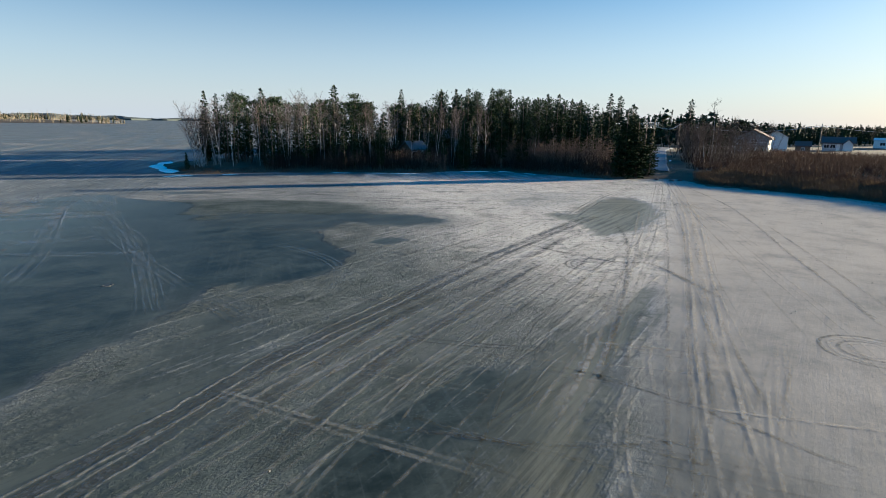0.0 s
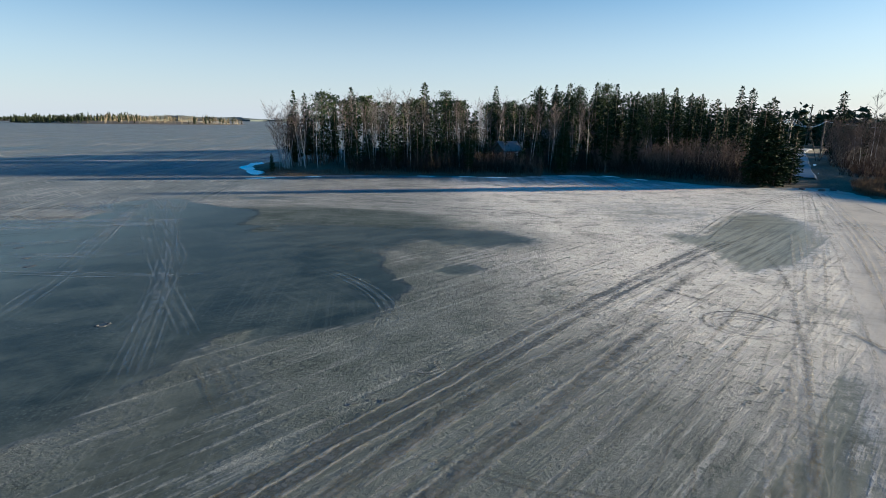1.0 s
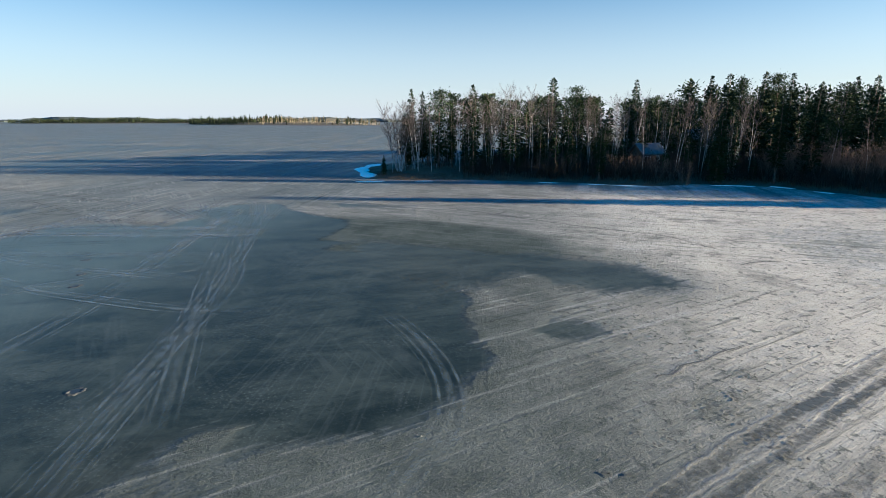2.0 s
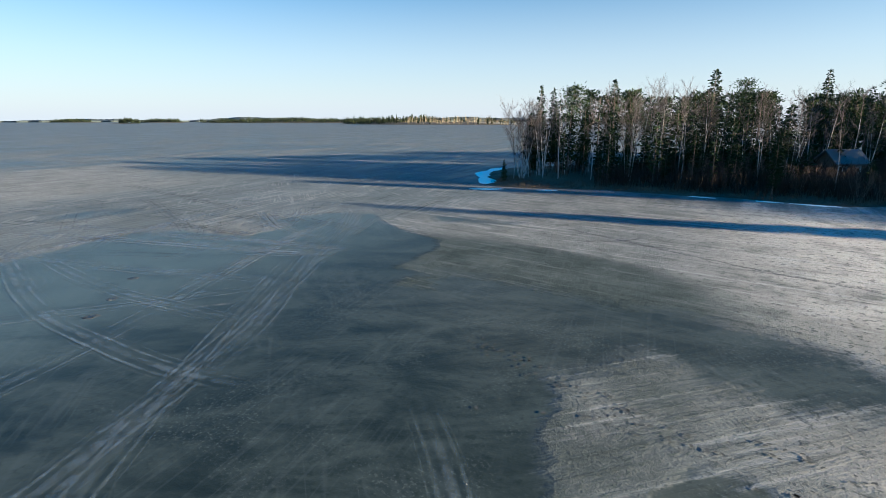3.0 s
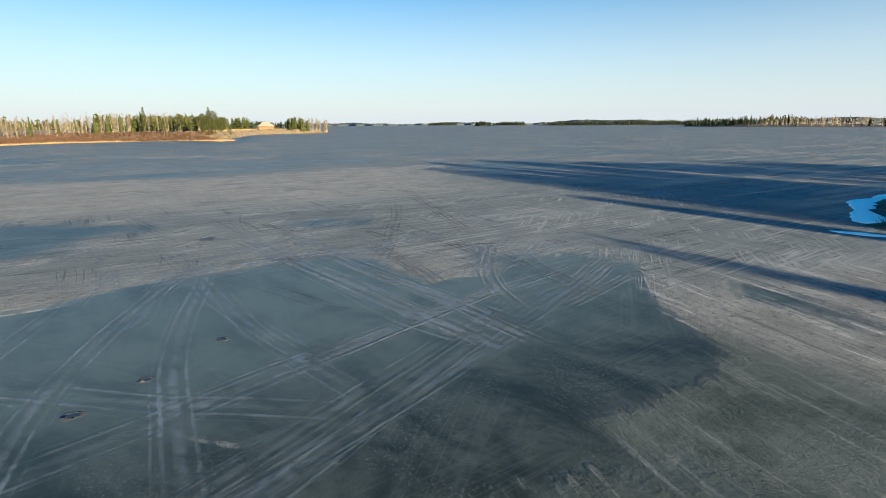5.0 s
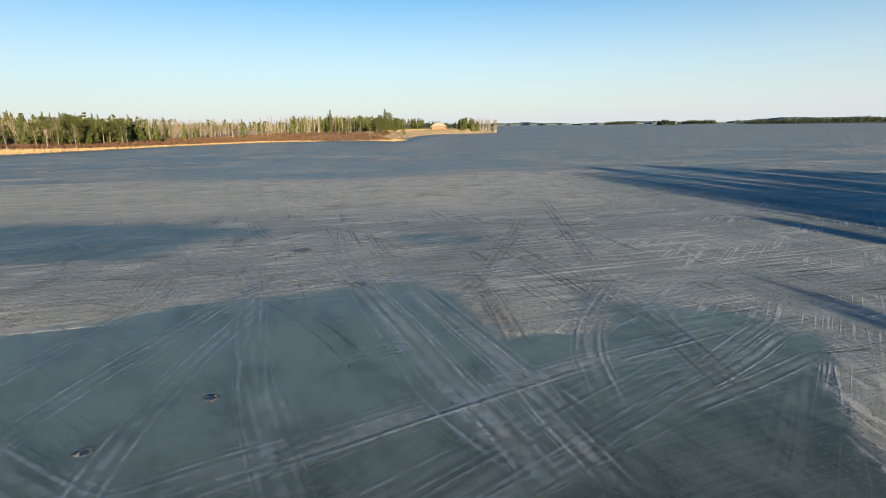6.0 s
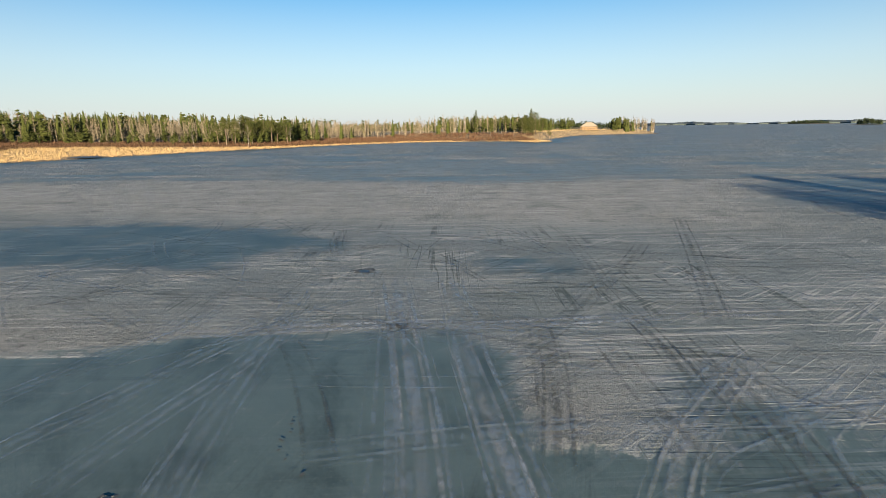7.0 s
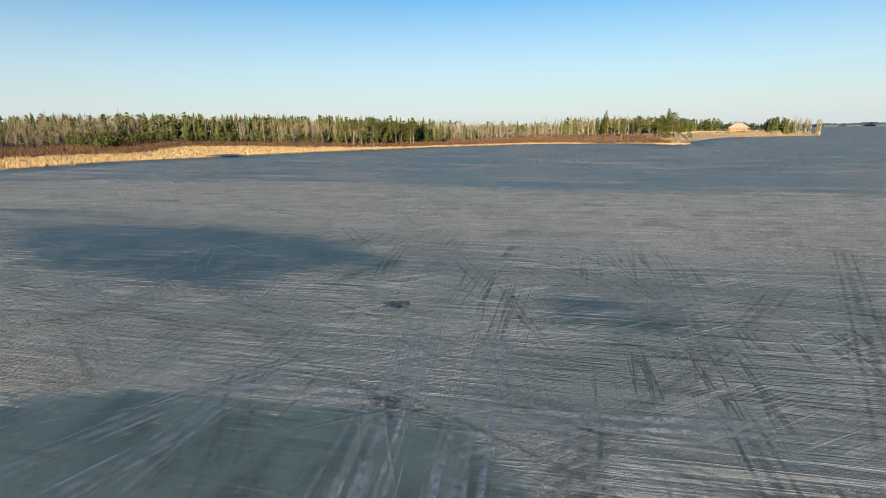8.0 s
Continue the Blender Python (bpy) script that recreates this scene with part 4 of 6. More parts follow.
def forest(name, trees, seed, needles=SUNLIT_NEEDLES, big=1.0):
    """Conifers and bare aspens far off, as two meshes."""
    rng = random.Random(seed)
    green, stems, twigs = Build(), Build(), Build()
    for x, y, z, h, kind in trees:
        if kind == 0:
            far_spruce(green, rng, x, y, z, h, h * 0.17, big)
        elif kind == 1:
            far_pine(green, rng, x, y, z, h, h * 0.2, big)
        else:
            far_aspen(stems, twigs, rng, x, y, z, h, big)
    stuff(name + "_conifers", green, needles, "sunlit green conifers of the distant forest", "forest")
    if stems.f:
        stuff(name + "_aspen_trunks", stems, ASPEN_BARK, "pale sunlit aspen trunks of the distant forest", "forest")
        stuff(name + "_aspen_twigs", twigs, FAR_TWIGS, "bare golden-brown aspen twigs of the distant forest", "forest")


rng = random.Random(21)
WEST = []
# young pines at the edge, bare aspens behind them, older conifers on the rise
x, y, z = scatter(640, -400, -60, -330, 10, lambda x, y, d, r: (d > reed_depth(x) + 18) & (d < reed_depth(x) + 50) & (x > -335) & (x < -165), 7)
for a, b, c in zip(x, y, z):
    WEST.append((a, b, c, rng.uniform(4.5, 7.5), 1))
x, y, z = scatter(2500, -470, -40, -420, 10, lambda x, y, d, r: (d > reed_depth(x) + 40) & (d < reed_depth(x) + 135) & (x > -425), 16)
for a, b, c in zip(x, y, z):
    kind = rng.choice((2,) * 14 + (0, 1)) if wobble(a, b, 29.0) < 0.45 or a > -150 else rng.choice((0, 1, 1, 2, 2))
    tall = 0.97 + 0.13 * wobble(a, b, 43.0) - 0.30 * float(ramp(a, -205, -170))
    WEST.append((a, b, c, tall * (rng.uniform(7.5, 13.5) if kind == 2 else rng.uniform(8, 15)), kind))
x, y, z = scatter(900, -470, -40, -520, 10, lambda x, y, d, r: (d > reed_depth(x) + 130) & (d < reed_depth(x) + 240) & (x > -425), 17)
for a, b, c in zip(x, y, z):
    WEST.append((a, b, c, rng.uniform(8, 15.5) * (0.6 if a > -185 else 1.0), rng.choice((0, 0, 0, 1, 2)) if a < -185 else 2))
forest("west_forest", WEST, 22)

CAPE = []
x, y, z = scatter(75, -652, -588, 48, 95, lambda x, y, d, r: d > 3, 28)
for a, b, c in zip(x, y, z):
    CAPE.append((a, b, c, rng.uniform(9, 14), 2 if b > 66 else rng.choice((0, 1, 1))))
x, y, z = scatter(560, -668, -420, -90, 95, lambda x, y, d, r: (d > 4) & (((x < -585) & (y > 52)) | ((y < -12) & (x > -640)) | ((x < -612) & (y < 10))), 8)
for a, b, c in zip(x, y, z):
    CAPE.append((a, b, c, rng.uniform(9, 13.5), 2 if rng.random() < (0.6 if b > 50 else 0.7 if a > -520 else 0.1) else rng.choice((0, 1))))
x, y, z = scatter(480, -1150, -690, -520, -130, lambda x, y, d, r: (d > 4) & (d < 60), 18)
for a, b, c in zip(x, y, z):
    CAPE.append((a, b, c, rng.uniform(11, 17), rng.choice((0, 1, 2))))
forest("cape_forest", CAPE, 23)

ISLE = []
for cx, cy, rx, ry, turn in ISLANDS:
    n = int(rx * 3.6)
    c, s = math.cos(radians(turn)), math.sin(radians(turn))
    for k in range(n):
        u, v = rng.uniform(-0.97, 0.97), rng.uniform(-0.9, 0.9)
        if u * u + v * v < 0.93:
            a, b = cx + u * rx * c - v * ry * s, cy + u * rx * s + v * ry * c
            ISLE.append((a, b, ground_z(a, b), rng.uniform(7, 15) * (1 + 0.3 * wobble(a, b, 31.0)), 2 if (rx == 285 and u > 0.0 and rng.random() < 0.85) else rng.choice((0, 0, 1))))
forest("island_forest", ISLE, 24, ISLE_NEEDLES, 2.6)


def far_ridge(name, bearing0, bearing1, distance, height, seed):
    """A low wooded shore far across the lake, with depth and an uneven top."""
    rng, b = random.Random(seed), Build()
    n = 130
    rows = []
    h = height
    for i in range(n + 1):
        a = radians(bearing0 + (bearing1 - bearing0) * i / n)
        d = distance * (1 + 0.02 * math.sin(i * 0.31) + 0.015 * math.sin(i * 0.9))
        h = height * (0.75 + 0.25 * math.sin(i * 0.13 + seed) + 0.12 * math.sin(i * 0.47)) + rng.uniform(-1.5, 1.5)
        u = (math.cos(a), math.sin(a))
        rows.append([(u[0] * d, u[1] * d, -0.5), (u[0] * (d + 8), u[1] * (d + 8), 8 + rng.uniform(-1, 1)), (u[0] * (d + 160), u[1] * (d + 160), h), (u[0] * (d + 400), u[1] * (d + 400), -1)])
    for p, q in zip(rows, rows[1:]):
        for k in range(3):
            b.quad(p[k], q[k], q[k + 1], p[k + 1])
    return tagged(new(name, b.mesh(name, RIDGE_WOODS)), "low dark wooded shore on the horizon", "far shore", kind="structure")


far_ridge("backdrop_shore_west", 152, 184, 4100, 21, 3)
far_ridge("backdrop_shore_north", 98, 152, 3300, 27, 5)


# ---- marks on the ice: tracks, ruts, cracks, holes ----
def smooth_line(pts, step=0.5):
    """Points along a smooth line through a few given ones."""
    p = [Vector((x, y, 0)) for x, y in pts]
    p = [p[0] * 2 - p[1], *p, p[-1] * 2 - p[-2]]
    out = []
    for a, b, c, d in zip(p, p[1:], p[2:], p[3:]):
        n = max(2, int((c - b).length / step))
        for k in range(n):
            t = k / n
            out.append(0.5 * ((2 * b) + (c - a) * t + (2 * a - 5 * b + 4 * c - d) * t * t + (3 * b - a - 3 * c + d) * t ** 3))
    return out + [p[-2]]


LAYER = [0]


def lanes_mesh(name, line, lanes, material, rng, lift=0.0, jag=0.012, ends=2.5):
    """Flat strips along a line. lanes: offset, width, strength."""
    LAYER[0] = (LAYER[0] + 1) % 24
    z = 0.004 + 0.0011 * LAYER[0]
    v, f, fade = [], [], []
    reach = [0.0]
    for a, b in zip(line, line[1:]):
        reach.append(reach[-1] + (b - a).length)
    for off, width, strength in lanes:
        base = len(v)
        drift = rng.uniform(0, 10)
        for i, p in enumerate(line):
            way = (line[min(i + 1, len(line) - 1)] - line[max(i - 1, 0)]).normalized()
            side = Vector((-way.y, way.x, 0))
            o = off + rng.uniform(-jag, jag)
            w = width * rng.uniform(0.9, 1.1)
            end = min(1, reach[i] / ends, (reach[-1] - reach[i]) / ends)
            k = strength * end * (0.72 + 0.28 * math.sin(reach[i] * 0.6 + drift))
            for u, g, up in ((-0.5, 0, 0), (-0.2, 1, 1), (0.2, 1, 1), (0.5, 0, 0)):
                q = p + side * (o + u * w)
                v.append((q.x, q.y, z + up * lift * rng.uniform(0.4, 1.2)))
                fade.append(max(0, k * g))
            if i:
                for j in range(3):
                    m = base + (i - 1) * 4 + j
                    f.append((m, m + 1, m + 5, m + 4))
    me = bpy.data.meshes.new(name)
    me.from_pydata(v, [], f)
    me.materials.append(material)
    me.attributes.new("fade", "FLOAT", "POINT").data.foreach_set("value", np.array(fade, np.float32))
    me.shade_smooth()
    return me


MARK_RNG = random.Random(5)
SLED = [(-0.58, 0.24, 0.8), (0.0, 0.55, 0.6), (0.58, 0.24, 0.8)]


def drag_lines(wide, strength):
    """Fine streaks that a run leaves beside its skis."""
    return [(s * MARK_RNG.uniform(0.78, 1.05) * wide, MARK_RNG.uniform(0.06, 0.14), MARK_RNG.uniform(0.3, 0.8) * strength) for s in (-1, 1)]


def lay(names, ob, line, lanes, material, lift=0.0, jag=0.012):
    """Each lane of a track is a part of its own."""
    for name, lane in zip(names, lanes):
        part(name, lanes_mesh(name, line, [lane], material, MARK_RNG, lift, jag), None, ob)


def sled_track(pts, strength=1.0, wide=1.0, dark=False, scraped=None):
    """A snowmobile's track: two ski lines and the broad belt between them."""
    ob = thing("snowmobile_track", "dark slushy snowmobile track across the ice" if dark else "pale scraped snowmobile track across dark ice", "track", "vehicle tracks on the ice")
    lay(("ski_line", "belt_scrape", "ski_line"), ob, smooth_line(pts), [(o * wide, w * wide, s * strength) for o, w, s in SLED], SLUSH if dark else scraped or SCRAPED)
    lay(("drag_line",) * 2, ob, smooth_line(pts), drag_lines(wide, strength * (0.45 if dark else 0.7)), SLUSH if dark else scraped or SCRAPED, 0.0, 0.02)
    return ob


def rut(pts, width=0.5, strength=1.0):
    """A wheel rut: a slushy groove between ridges of pushed-up snow."""
    ob = thing("wheel_rut", "long slushy wheel rut with crushed snow edges", "rut", "vehicle tracks on the ice")
    line = smooth_line(pts, 0.4)
    lay(("groove",), ob, line, [(0, width, strength * 1.15)], SLUSH, 0.0, 0.05)
    lay(("snow_ridge", "snow_ridge"), ob, line, [(-width * 0.58, width * 0.3, 0.5 * strength), (width * 0.58, width * 0.3, 0.6 * strength)], RIDGE, 0.02, 0.07)
    return ob


def scratch(pts, width=0.2, strength=0.6, dark=False, doubled=0.0, scraped=None):
    ob = thing("scratch_mark", "faint dark scratch line in the ice" if dark else "faint pale scratch line in the ice", "track", "vehicle tracks on the ice")
    line = smooth_line(pts, 0.6)
    lay(("scrape", "scrape"), ob, line, [(0, width, strength)] + ([(doubled, width, strength)] if doubled else []), SLUSH if dark else scraped or SCRAPED)
    return ob


def crack(pts, width=0.1):
    line = []
    for p in smooth_line(pts, 0.5):
        line.append(p + Vector((MARK_RNG.uniform(-0.14, 0.14), MARK_RNG.uniform(-0.14, 0.14), 0)))
    ob = thing("ice_crack", "thin dark jagged crack in the ice", "crack", "cracks in the ice")
    part("fissure", lanes_mesh("fissure", line, [(0, width, 1.6)], SLUSH, MARK_RNG, 0, 0.02, 0.6), None, ob)
    part("frost_edge", lanes_mesh("frost_edge", line, [(-width * 1.1, width, 0.7), (width * 1.1, width, 0.5)], RIDGE, MARK_RNG, 0.02, 0.02, 0.6), None, ob)
    return ob


# the two pairs of ruts that run out from the landing
rut([(-11.5, 9), (-10.1, 12.1), (-8.4, 15.8), (-6.6, 20.3), (-3.0, 26.7), (-0.6, 31.3), (1.9, 35.6), (5.6, 41.7), (11.2, 50.5), (15, 56)], 0.62)
rut([(-10.2, 8), (-8.6, 13), (-5.9, 20.2), (-1.9, 27.2), (0.2, 30.9), (2.6, 35.2), (6.2, 41.2), (11.7, 49.7), (16, 56)], 0.5, 0.9)
rut([(-7, 14), (-3.8, 21.6), (-0.9, 27.0), (3.3, 33.2), (7.5, 39.9), (10.2, 45.2)], 0.7, 0.65)
rut([(-5, 13), (-1.6, 21.4), (1.7, 27.1), (4.1, 31.5), (6.9, 37.0)], 0.75, 0.8)
# the fan of tracks from the boat landing
rut([(5.6, 9), (6.2, 12.5), (9.3, 20.7), (14.5, 34), (21.0, 50.9), (28, 70), (36, 92)], 0.2, 0.35)
rut([(6.2, 10), (6.9, 12.6), (10.2, 20.7), (16, 34.5), (23.7, 54.2), (29, 70), (37, 92)], 0.22, 0.4)
sled_track([(7.2, 10), (8.2, 12.6), (11.2, 20.8), (17.5, 36), (24.9, 54.3), (30, 69), (37.5, 92)], 0.75, scraped=TAN_SCRAPE)
sled_track([(3.4, 15.6), (8.5, 25.8), (18.3, 48), (24, 62), (35, 90)], 0.6, 0.9, scraped=TAN_SCRAPE)
scratch([(3.9, 14.7), (7.6, 22.9), (15.7, 43.1), (22, 60)], 0.3, 0.6, False, 0.5, TAN_SCRAPE)
rut([(5.8, 17.8), (8.3, 24.3), (12, 34.4), (15, 44), (16.5, 52)], 0.28, 0.45)
rut([(21.1, 24.6), (23.4, 31.4), (26, 40), (29.9, 51.7), (34, 66), (37, 84)], 0.24, 0.5)
scratch([(22.6, 24.6), (24.9, 31.4), (27.5, 40), (31, 51.7)], 0.25, 0.6, True)
sled_track([(12.7, 54.8), (16.4, 62.8), (22.1, 73.6), (33, 89)], 0.8, 1.0, True)
rut([(6.5, 42.4), (7.2, 41), (9.3, 38.8), (12.3, 36.6), (14.4, 36), (15.7, 27.9)], 0.28, 0.7)
for pts in ([(-1.2, 16.4), (1.1, 15.2), (4.4, 13.9), (7.1, 12.6)], [(0.2, 14.4), (2.1, 13.3), (3.5, 12.4)], [(5, 20), (8.4, 17.5), (12.3, 13.4)], [(-4, 15.8), (-1.1, 15.4), (3.9, 14.7), (8.3, 15.1)]):
    rut(pts, 0.22, 0.55)
for k in range(26):   # fainter lines alongside
    a, s = MARK_RNG.uniform(-13, 7), MARK_RNG.uniform(-0.6, 0.6)
    y0, n = MARK_RNG.uniform(8, 24), MARK_RNG.uniform(8, 22)
    x0 = -9 + (y0 - 14) * 0.5 + a * 0.5 + 6
    scratch([(x0, y0), (x0 + n * 0.26 + s * 0.5, y0 + n * 0.48), (x0 + n * 0.56, y0 + n)], MARK_RNG.uniform(0.10, 0.24), MARK_RNG.uniform(0.16, 0.36), MARK_RNG.random() < 0.5, MARK_RNG.choice((0, 0.9, 1.2)), TAN_SCRAPE)
for k in range(20):
    y0, n = MARK_RNG.uniform(9, 55), MARK_RNG.uniform(10, 30)
    f = MARK_RNG.uniform(-0.5, 1.0)
    u = lambda y: (36 - (92 - y) * (0.38 - 0.16 * f), y)
    scratch([u(y0), u(y0 + n * 0.5), u(min(90, y0 + n))], MARK_RNG.uniform(0.10, 0.22), MARK_RNG.uniform(0.16, 0.34), MARK_RNG.random() < 0.4, MARK_RNG.choice((0, 0.5, 1.1)), TAN_SCRAPE)

for k in range(34):   # crossing runs near the middle of the bay
    x0, y0, n = MARK_RNG.uniform(-4, 13), MARK_RNG.uniform(9, 24), MARK_RNG.uniform(4, 12)
    a = radians(MARK_RNG.choice((-20, -14, 60, 66, 70, 75)) + MARK_RNG.gauss(0, 5))
    dx, dy = math.cos(a) * n / 2, math.sin(a) * n / 2
    scratch([(x0 - dx, y0 - dy), (x0 + MARK_RNG.gauss(0, 0.2), y0 + MARK_RNG.gauss(0, 0.2)), (x0 + dx, y0 + dy)], MARK_RNG.uniform(0.08, 0.26), MARK_RNG.uniform(0.3, 0.65), MARK_RNG.random() < 0.5, MARK_RNG.choice((0, 0.35, 0.8)), TAN_SCRAPE)

# sled tracks over the dark ice
for pts, s, w in (
    ([(-43.9, 61.6), (-27.4, 42.9), (-20.8, 35.8), (-14, 28.8)], 0.55, 0.7),
    ([(-41.5, 62.2), (-30.7, 49.4), (-22.6, 37.8), (-17.8, 30.8), (-14.1, 24.6)], 0.6, 0.7),
    ([(-39.7, 62.6), (-30, 48.6), (-20.5, 35.8), (-13.2, 24.4)], 0.45, 0.6),
    ([(-40.9, 56.4), (-36.7, 49.6), (-30.7, 40.4), (-27.1, 34.4), (-24, 28)], 0.6, 1.0),
    ([(-13.8, 41.2), (-10.5, 38.7), (-8.2, 36.4), (-6.7, 34), (-6.3, 32.2), (-6.3, 30.1), (-6.1, 28.2)], 0.6, 0.7),
    ([(-56, 41), (-50.4, 37.9), (-41.3, 36.2), (-33.3, 35.6), (-28.4, 36), (-23.3, 36.7), (-19, 38)], 1.0, 0.78),
    ([(-51.4, 38.8), (-45.5, 39), (-40, 39), (-34.6, 39.4), (-29.6, 40.4), (-25, 41.4)], 1.0, 0.8),
    ([(-42.7, 63.1), (-33, 51), (-25.5, 43.1), (-22.1, 38.3), (-19.6, 33.8), (-18.2, 31.4), (-17, 28)], 0.55, 0.8),
    ([(-46, 39.6), (-38.4, 41.9), (-32.8, 44.7), (-29, 46.8)], 0.7, 0.85),
    ([(-52, 42.9), (-42.2, 47), (-36.7, 49.3), (-32, 52.6)], 0.9, 1.0),
    ([(-35, 32), (-40.7, 32.3), (-44.2, 32.6), (-52, 33.4)], 0.9, 0.8),
    ([(-31.3, 40.8), (-32.8, 42.9), (-34.9, 46.5), (-37.8, 50.9), (-40.9, 56.4), (-43.5, 61)], 0.9, 0.9),
    ([(-35.2, 32), (-33.1, 36.2), (-31.4, 39.6), (-30.6, 42), (-29, 46)], 0.8, 0.9),
    ([(-46.3, 48.6), (-39.7, 51.4), (-33, 54.3)], 0.7, 0.8),
    ([(-37.9, 35.6), (-40.3, 36.9), (-44.6, 36.7), (-52, 37.2)], 0.8, 0.9),
    ([(-56.5, 35), (-47.7, 38.3), (-42.2, 40.3), (-37.5, 42.6), (-33, 45)], 0.8, 0.9),
    ([(-60, 39.6), (-54, 42.5), (-48.3, 45.2), (-43.8, 47.3), (-39.4, 49.2), (-34, 51.5)], 1.2, 1.2),
    ([(-60, 43.7), (-54, 46), (-49, 47.9), (-44.5, 49.8), (-40.2, 51.7), (-35, 54)], 1.2, 1.1),
    ([(-41.9, 54.1), (-46.4, 56.4), (-52.2, 59.1)], 0.8, 0.9),
    ([(-40, 44.5), (-42.5, 49.4), (-44.6, 54.2), (-47, 60.5), (-50, 65)], 0.9, 0.8),
    ([(-49.5, 40.2), (-50.8, 44.2), (-52.2, 47.9), (-53.9, 52.2), (-55, 57)], 0.9, 0.8),
    ([(-47, 25), (-48.6, 33), (-50, 40), (-51.5, 47), (-52.5, 54)], 0.7, 1.0),
    ([(-41, 55.5), (-43.7, 56.6), (-47.7, 60.7), (-52.6, 64.5)], 0.9, 0.8),
):
    sled_track(pts, s * 0.8, w)
for pts, s in (
    ([(-88.6, 60.2), (-74.6, 59.7), (-63, 59.2), (-55, 58.8)], 0.8), ([(-74.7, 56.2), (-66.5, 54.7), (-60, 53), (-53.7, 51.5), (-47.1, 49.3)], 0.5),
    ([(-76.6, 49.5), (-69.9, 51.1), (-64.3, 52.5), (-56, 54)], 0.4), ([(-74.2, 28.3), (-68, 31), (-63, 34)], 0.6), ([(-50.7, 12.4), (-51.8, 26.6), (-53.5, 34.7), (-54.1, 37.2)], 0.7),
    ([(-57.7, 43.7), (-58.2, 47.8), (-60.3, 53.2)], 0.35), ([(-52.6, 53.2), (-46.9, 55.1), (-43.9, 56.3), (-41.8, 57.1)], 0.6), ([(-54.2, 56.3), (-47.8, 58), (-42.8, 58.8)], 0.7),
    ([(-54.1, 50.1), (-48.3, 51.3), (-43.7, 52.2)], 0.6), ([(-13, 28), (-10.4, 25.4), (-8.6, 23.5)], 0.7), ([(-47.2, 21.9), (-50.3, 23.9), (-54.3, 25.2), (-59.7, 28.8)], 0.7),
):
    sled_track(pts, s, 0.9, True)
PALE_RUN = mark_material("pale_run", (0.19, 0.20, 0.205), (0.30, 0.305, 0.30), 0.8, 2.4)
for pts, s, w in (
    ([(-33, 44.5), (-35.3, 47.7), (-37.3, 50.9), (-39.4, 54.2), (-41.6, 58.4), (-44, 63)], 0.9, 0.8),
    ([(-38.6, 58.4), (-40.1, 60), (-41.9, 61.8), (-44.1, 64.1), (-46, 66)], 1.0, 0.6),
    ([(-37, 57.4), (-39, 60.1), (-40.6, 62), (-42.4, 63.9), (-44, 66)], 1.0, 0.6),
    ([(-36, 57), (-38, 60.4), (-39.1, 62.1), (-41, 65)], 0.8, 0.6),
    ([(-52, 59.6), (-49.1, 58.3), (-44.4, 56.2), (-41.1, 55.3), (-39.1, 55.1), (-36, 55)], 0.8, 0.8),
    ([(-54.6, 42.2), (-43.2, 47.5), (-38.2, 49.6), (-35.8, 50.8), (-32, 52.4)], 1.0, 0.9),
    ([(-50.8, 46.7), (-43.5, 50), (-39.2, 51.9), (-36.1, 52.8), (-32, 54.2)], 1.0, 0.8),
):
    sled_track(pts, s, w, scraped=PALE_RUN)
scratch([(-46, 33), (-49.1, 39.7), (-50.9, 44.1), (-51.9, 48), (-54.7, 54.6), (-56.4, 58.5), (-58, 63)], 0.5, 1.0, False, 0.7, PALE_RUN)
for pts, s, w in (
    ([(-51, 58.2), (-48.4, 58.6), (-43.4, 59.5), (-39.5, 59.7), (-36, 60)], 0.9, 1.0),
    ([(-51.5, 50.9), (-48.3, 51.6), (-44.6, 52.1), (-41, 52.5)], 0.9, 0.8),
    ([(-44.6, 48.8), (-46.1, 49.7), (-48.4, 51), (-51.3, 52.8)], 0.6, 0.4),
    ([(-43, 49.2), (-44.6, 50.3), (-47.2, 52.1), (-51.1, 54.3)], 0.7, 0.4),
    ([(-57, 54.2), (-55.4, 54.8), (-51.8, 55.9), (-48.6, 56.7), (-45, 57.6)], 0.9, 0.8),
):
    sled_track(pts, s, w, True)
for k in range(110):   # the scribble of old runs where the sleds turn
    x0, y0 = MARK_RNG.uniform(-76, -44), MARK_RNG.uniform(14, 72)
    a, n, bend = MARK_RNG.uniform(0, 6.28), MARK_RNG.uniform(5, 16), MARK_RNG.gauss(0, 0.06)
    dx, dy = math.cos(a), math.sin(a)
    scratch([(x0 - dx * n / 2, y0 - dy * n / 2), (x0 - dy * bend * n, y0 + dx * bend * n), (x0 + dx * n / 2, y0 + dy * n / 2)],
            MARK_RNG.uniform(0.1, 0.28), MARK_RNG.uniform(0.25, 0.55), MARK_RNG.random() < 0.5, MARK_RNG.choice((0, 0.4, 0.9)))
for k in range(60):   # wind-drawn streaks on the pale ice to the west
    x0, y0, n = MARK_RNG.uniform(-78, -48), MARK_RNG.uniform(-8, 60), MARK_RNG.uniform(6, 18)
    dx, dy = 0.18 + MARK_RNG.gauss(0, 0.1), 1.0
    scratch([(x0, y0), (x0 + dx * n * 0.5 + MARK_RNG.gauss(0, 0.2), y0 + n / 2), (x0 + dx * n, y0 + n)], MARK_RNG.uniform(0.1, 0.35), MARK_RNG.uniform(0.25, 0.6), MARK_RNG.random() < 0.6)

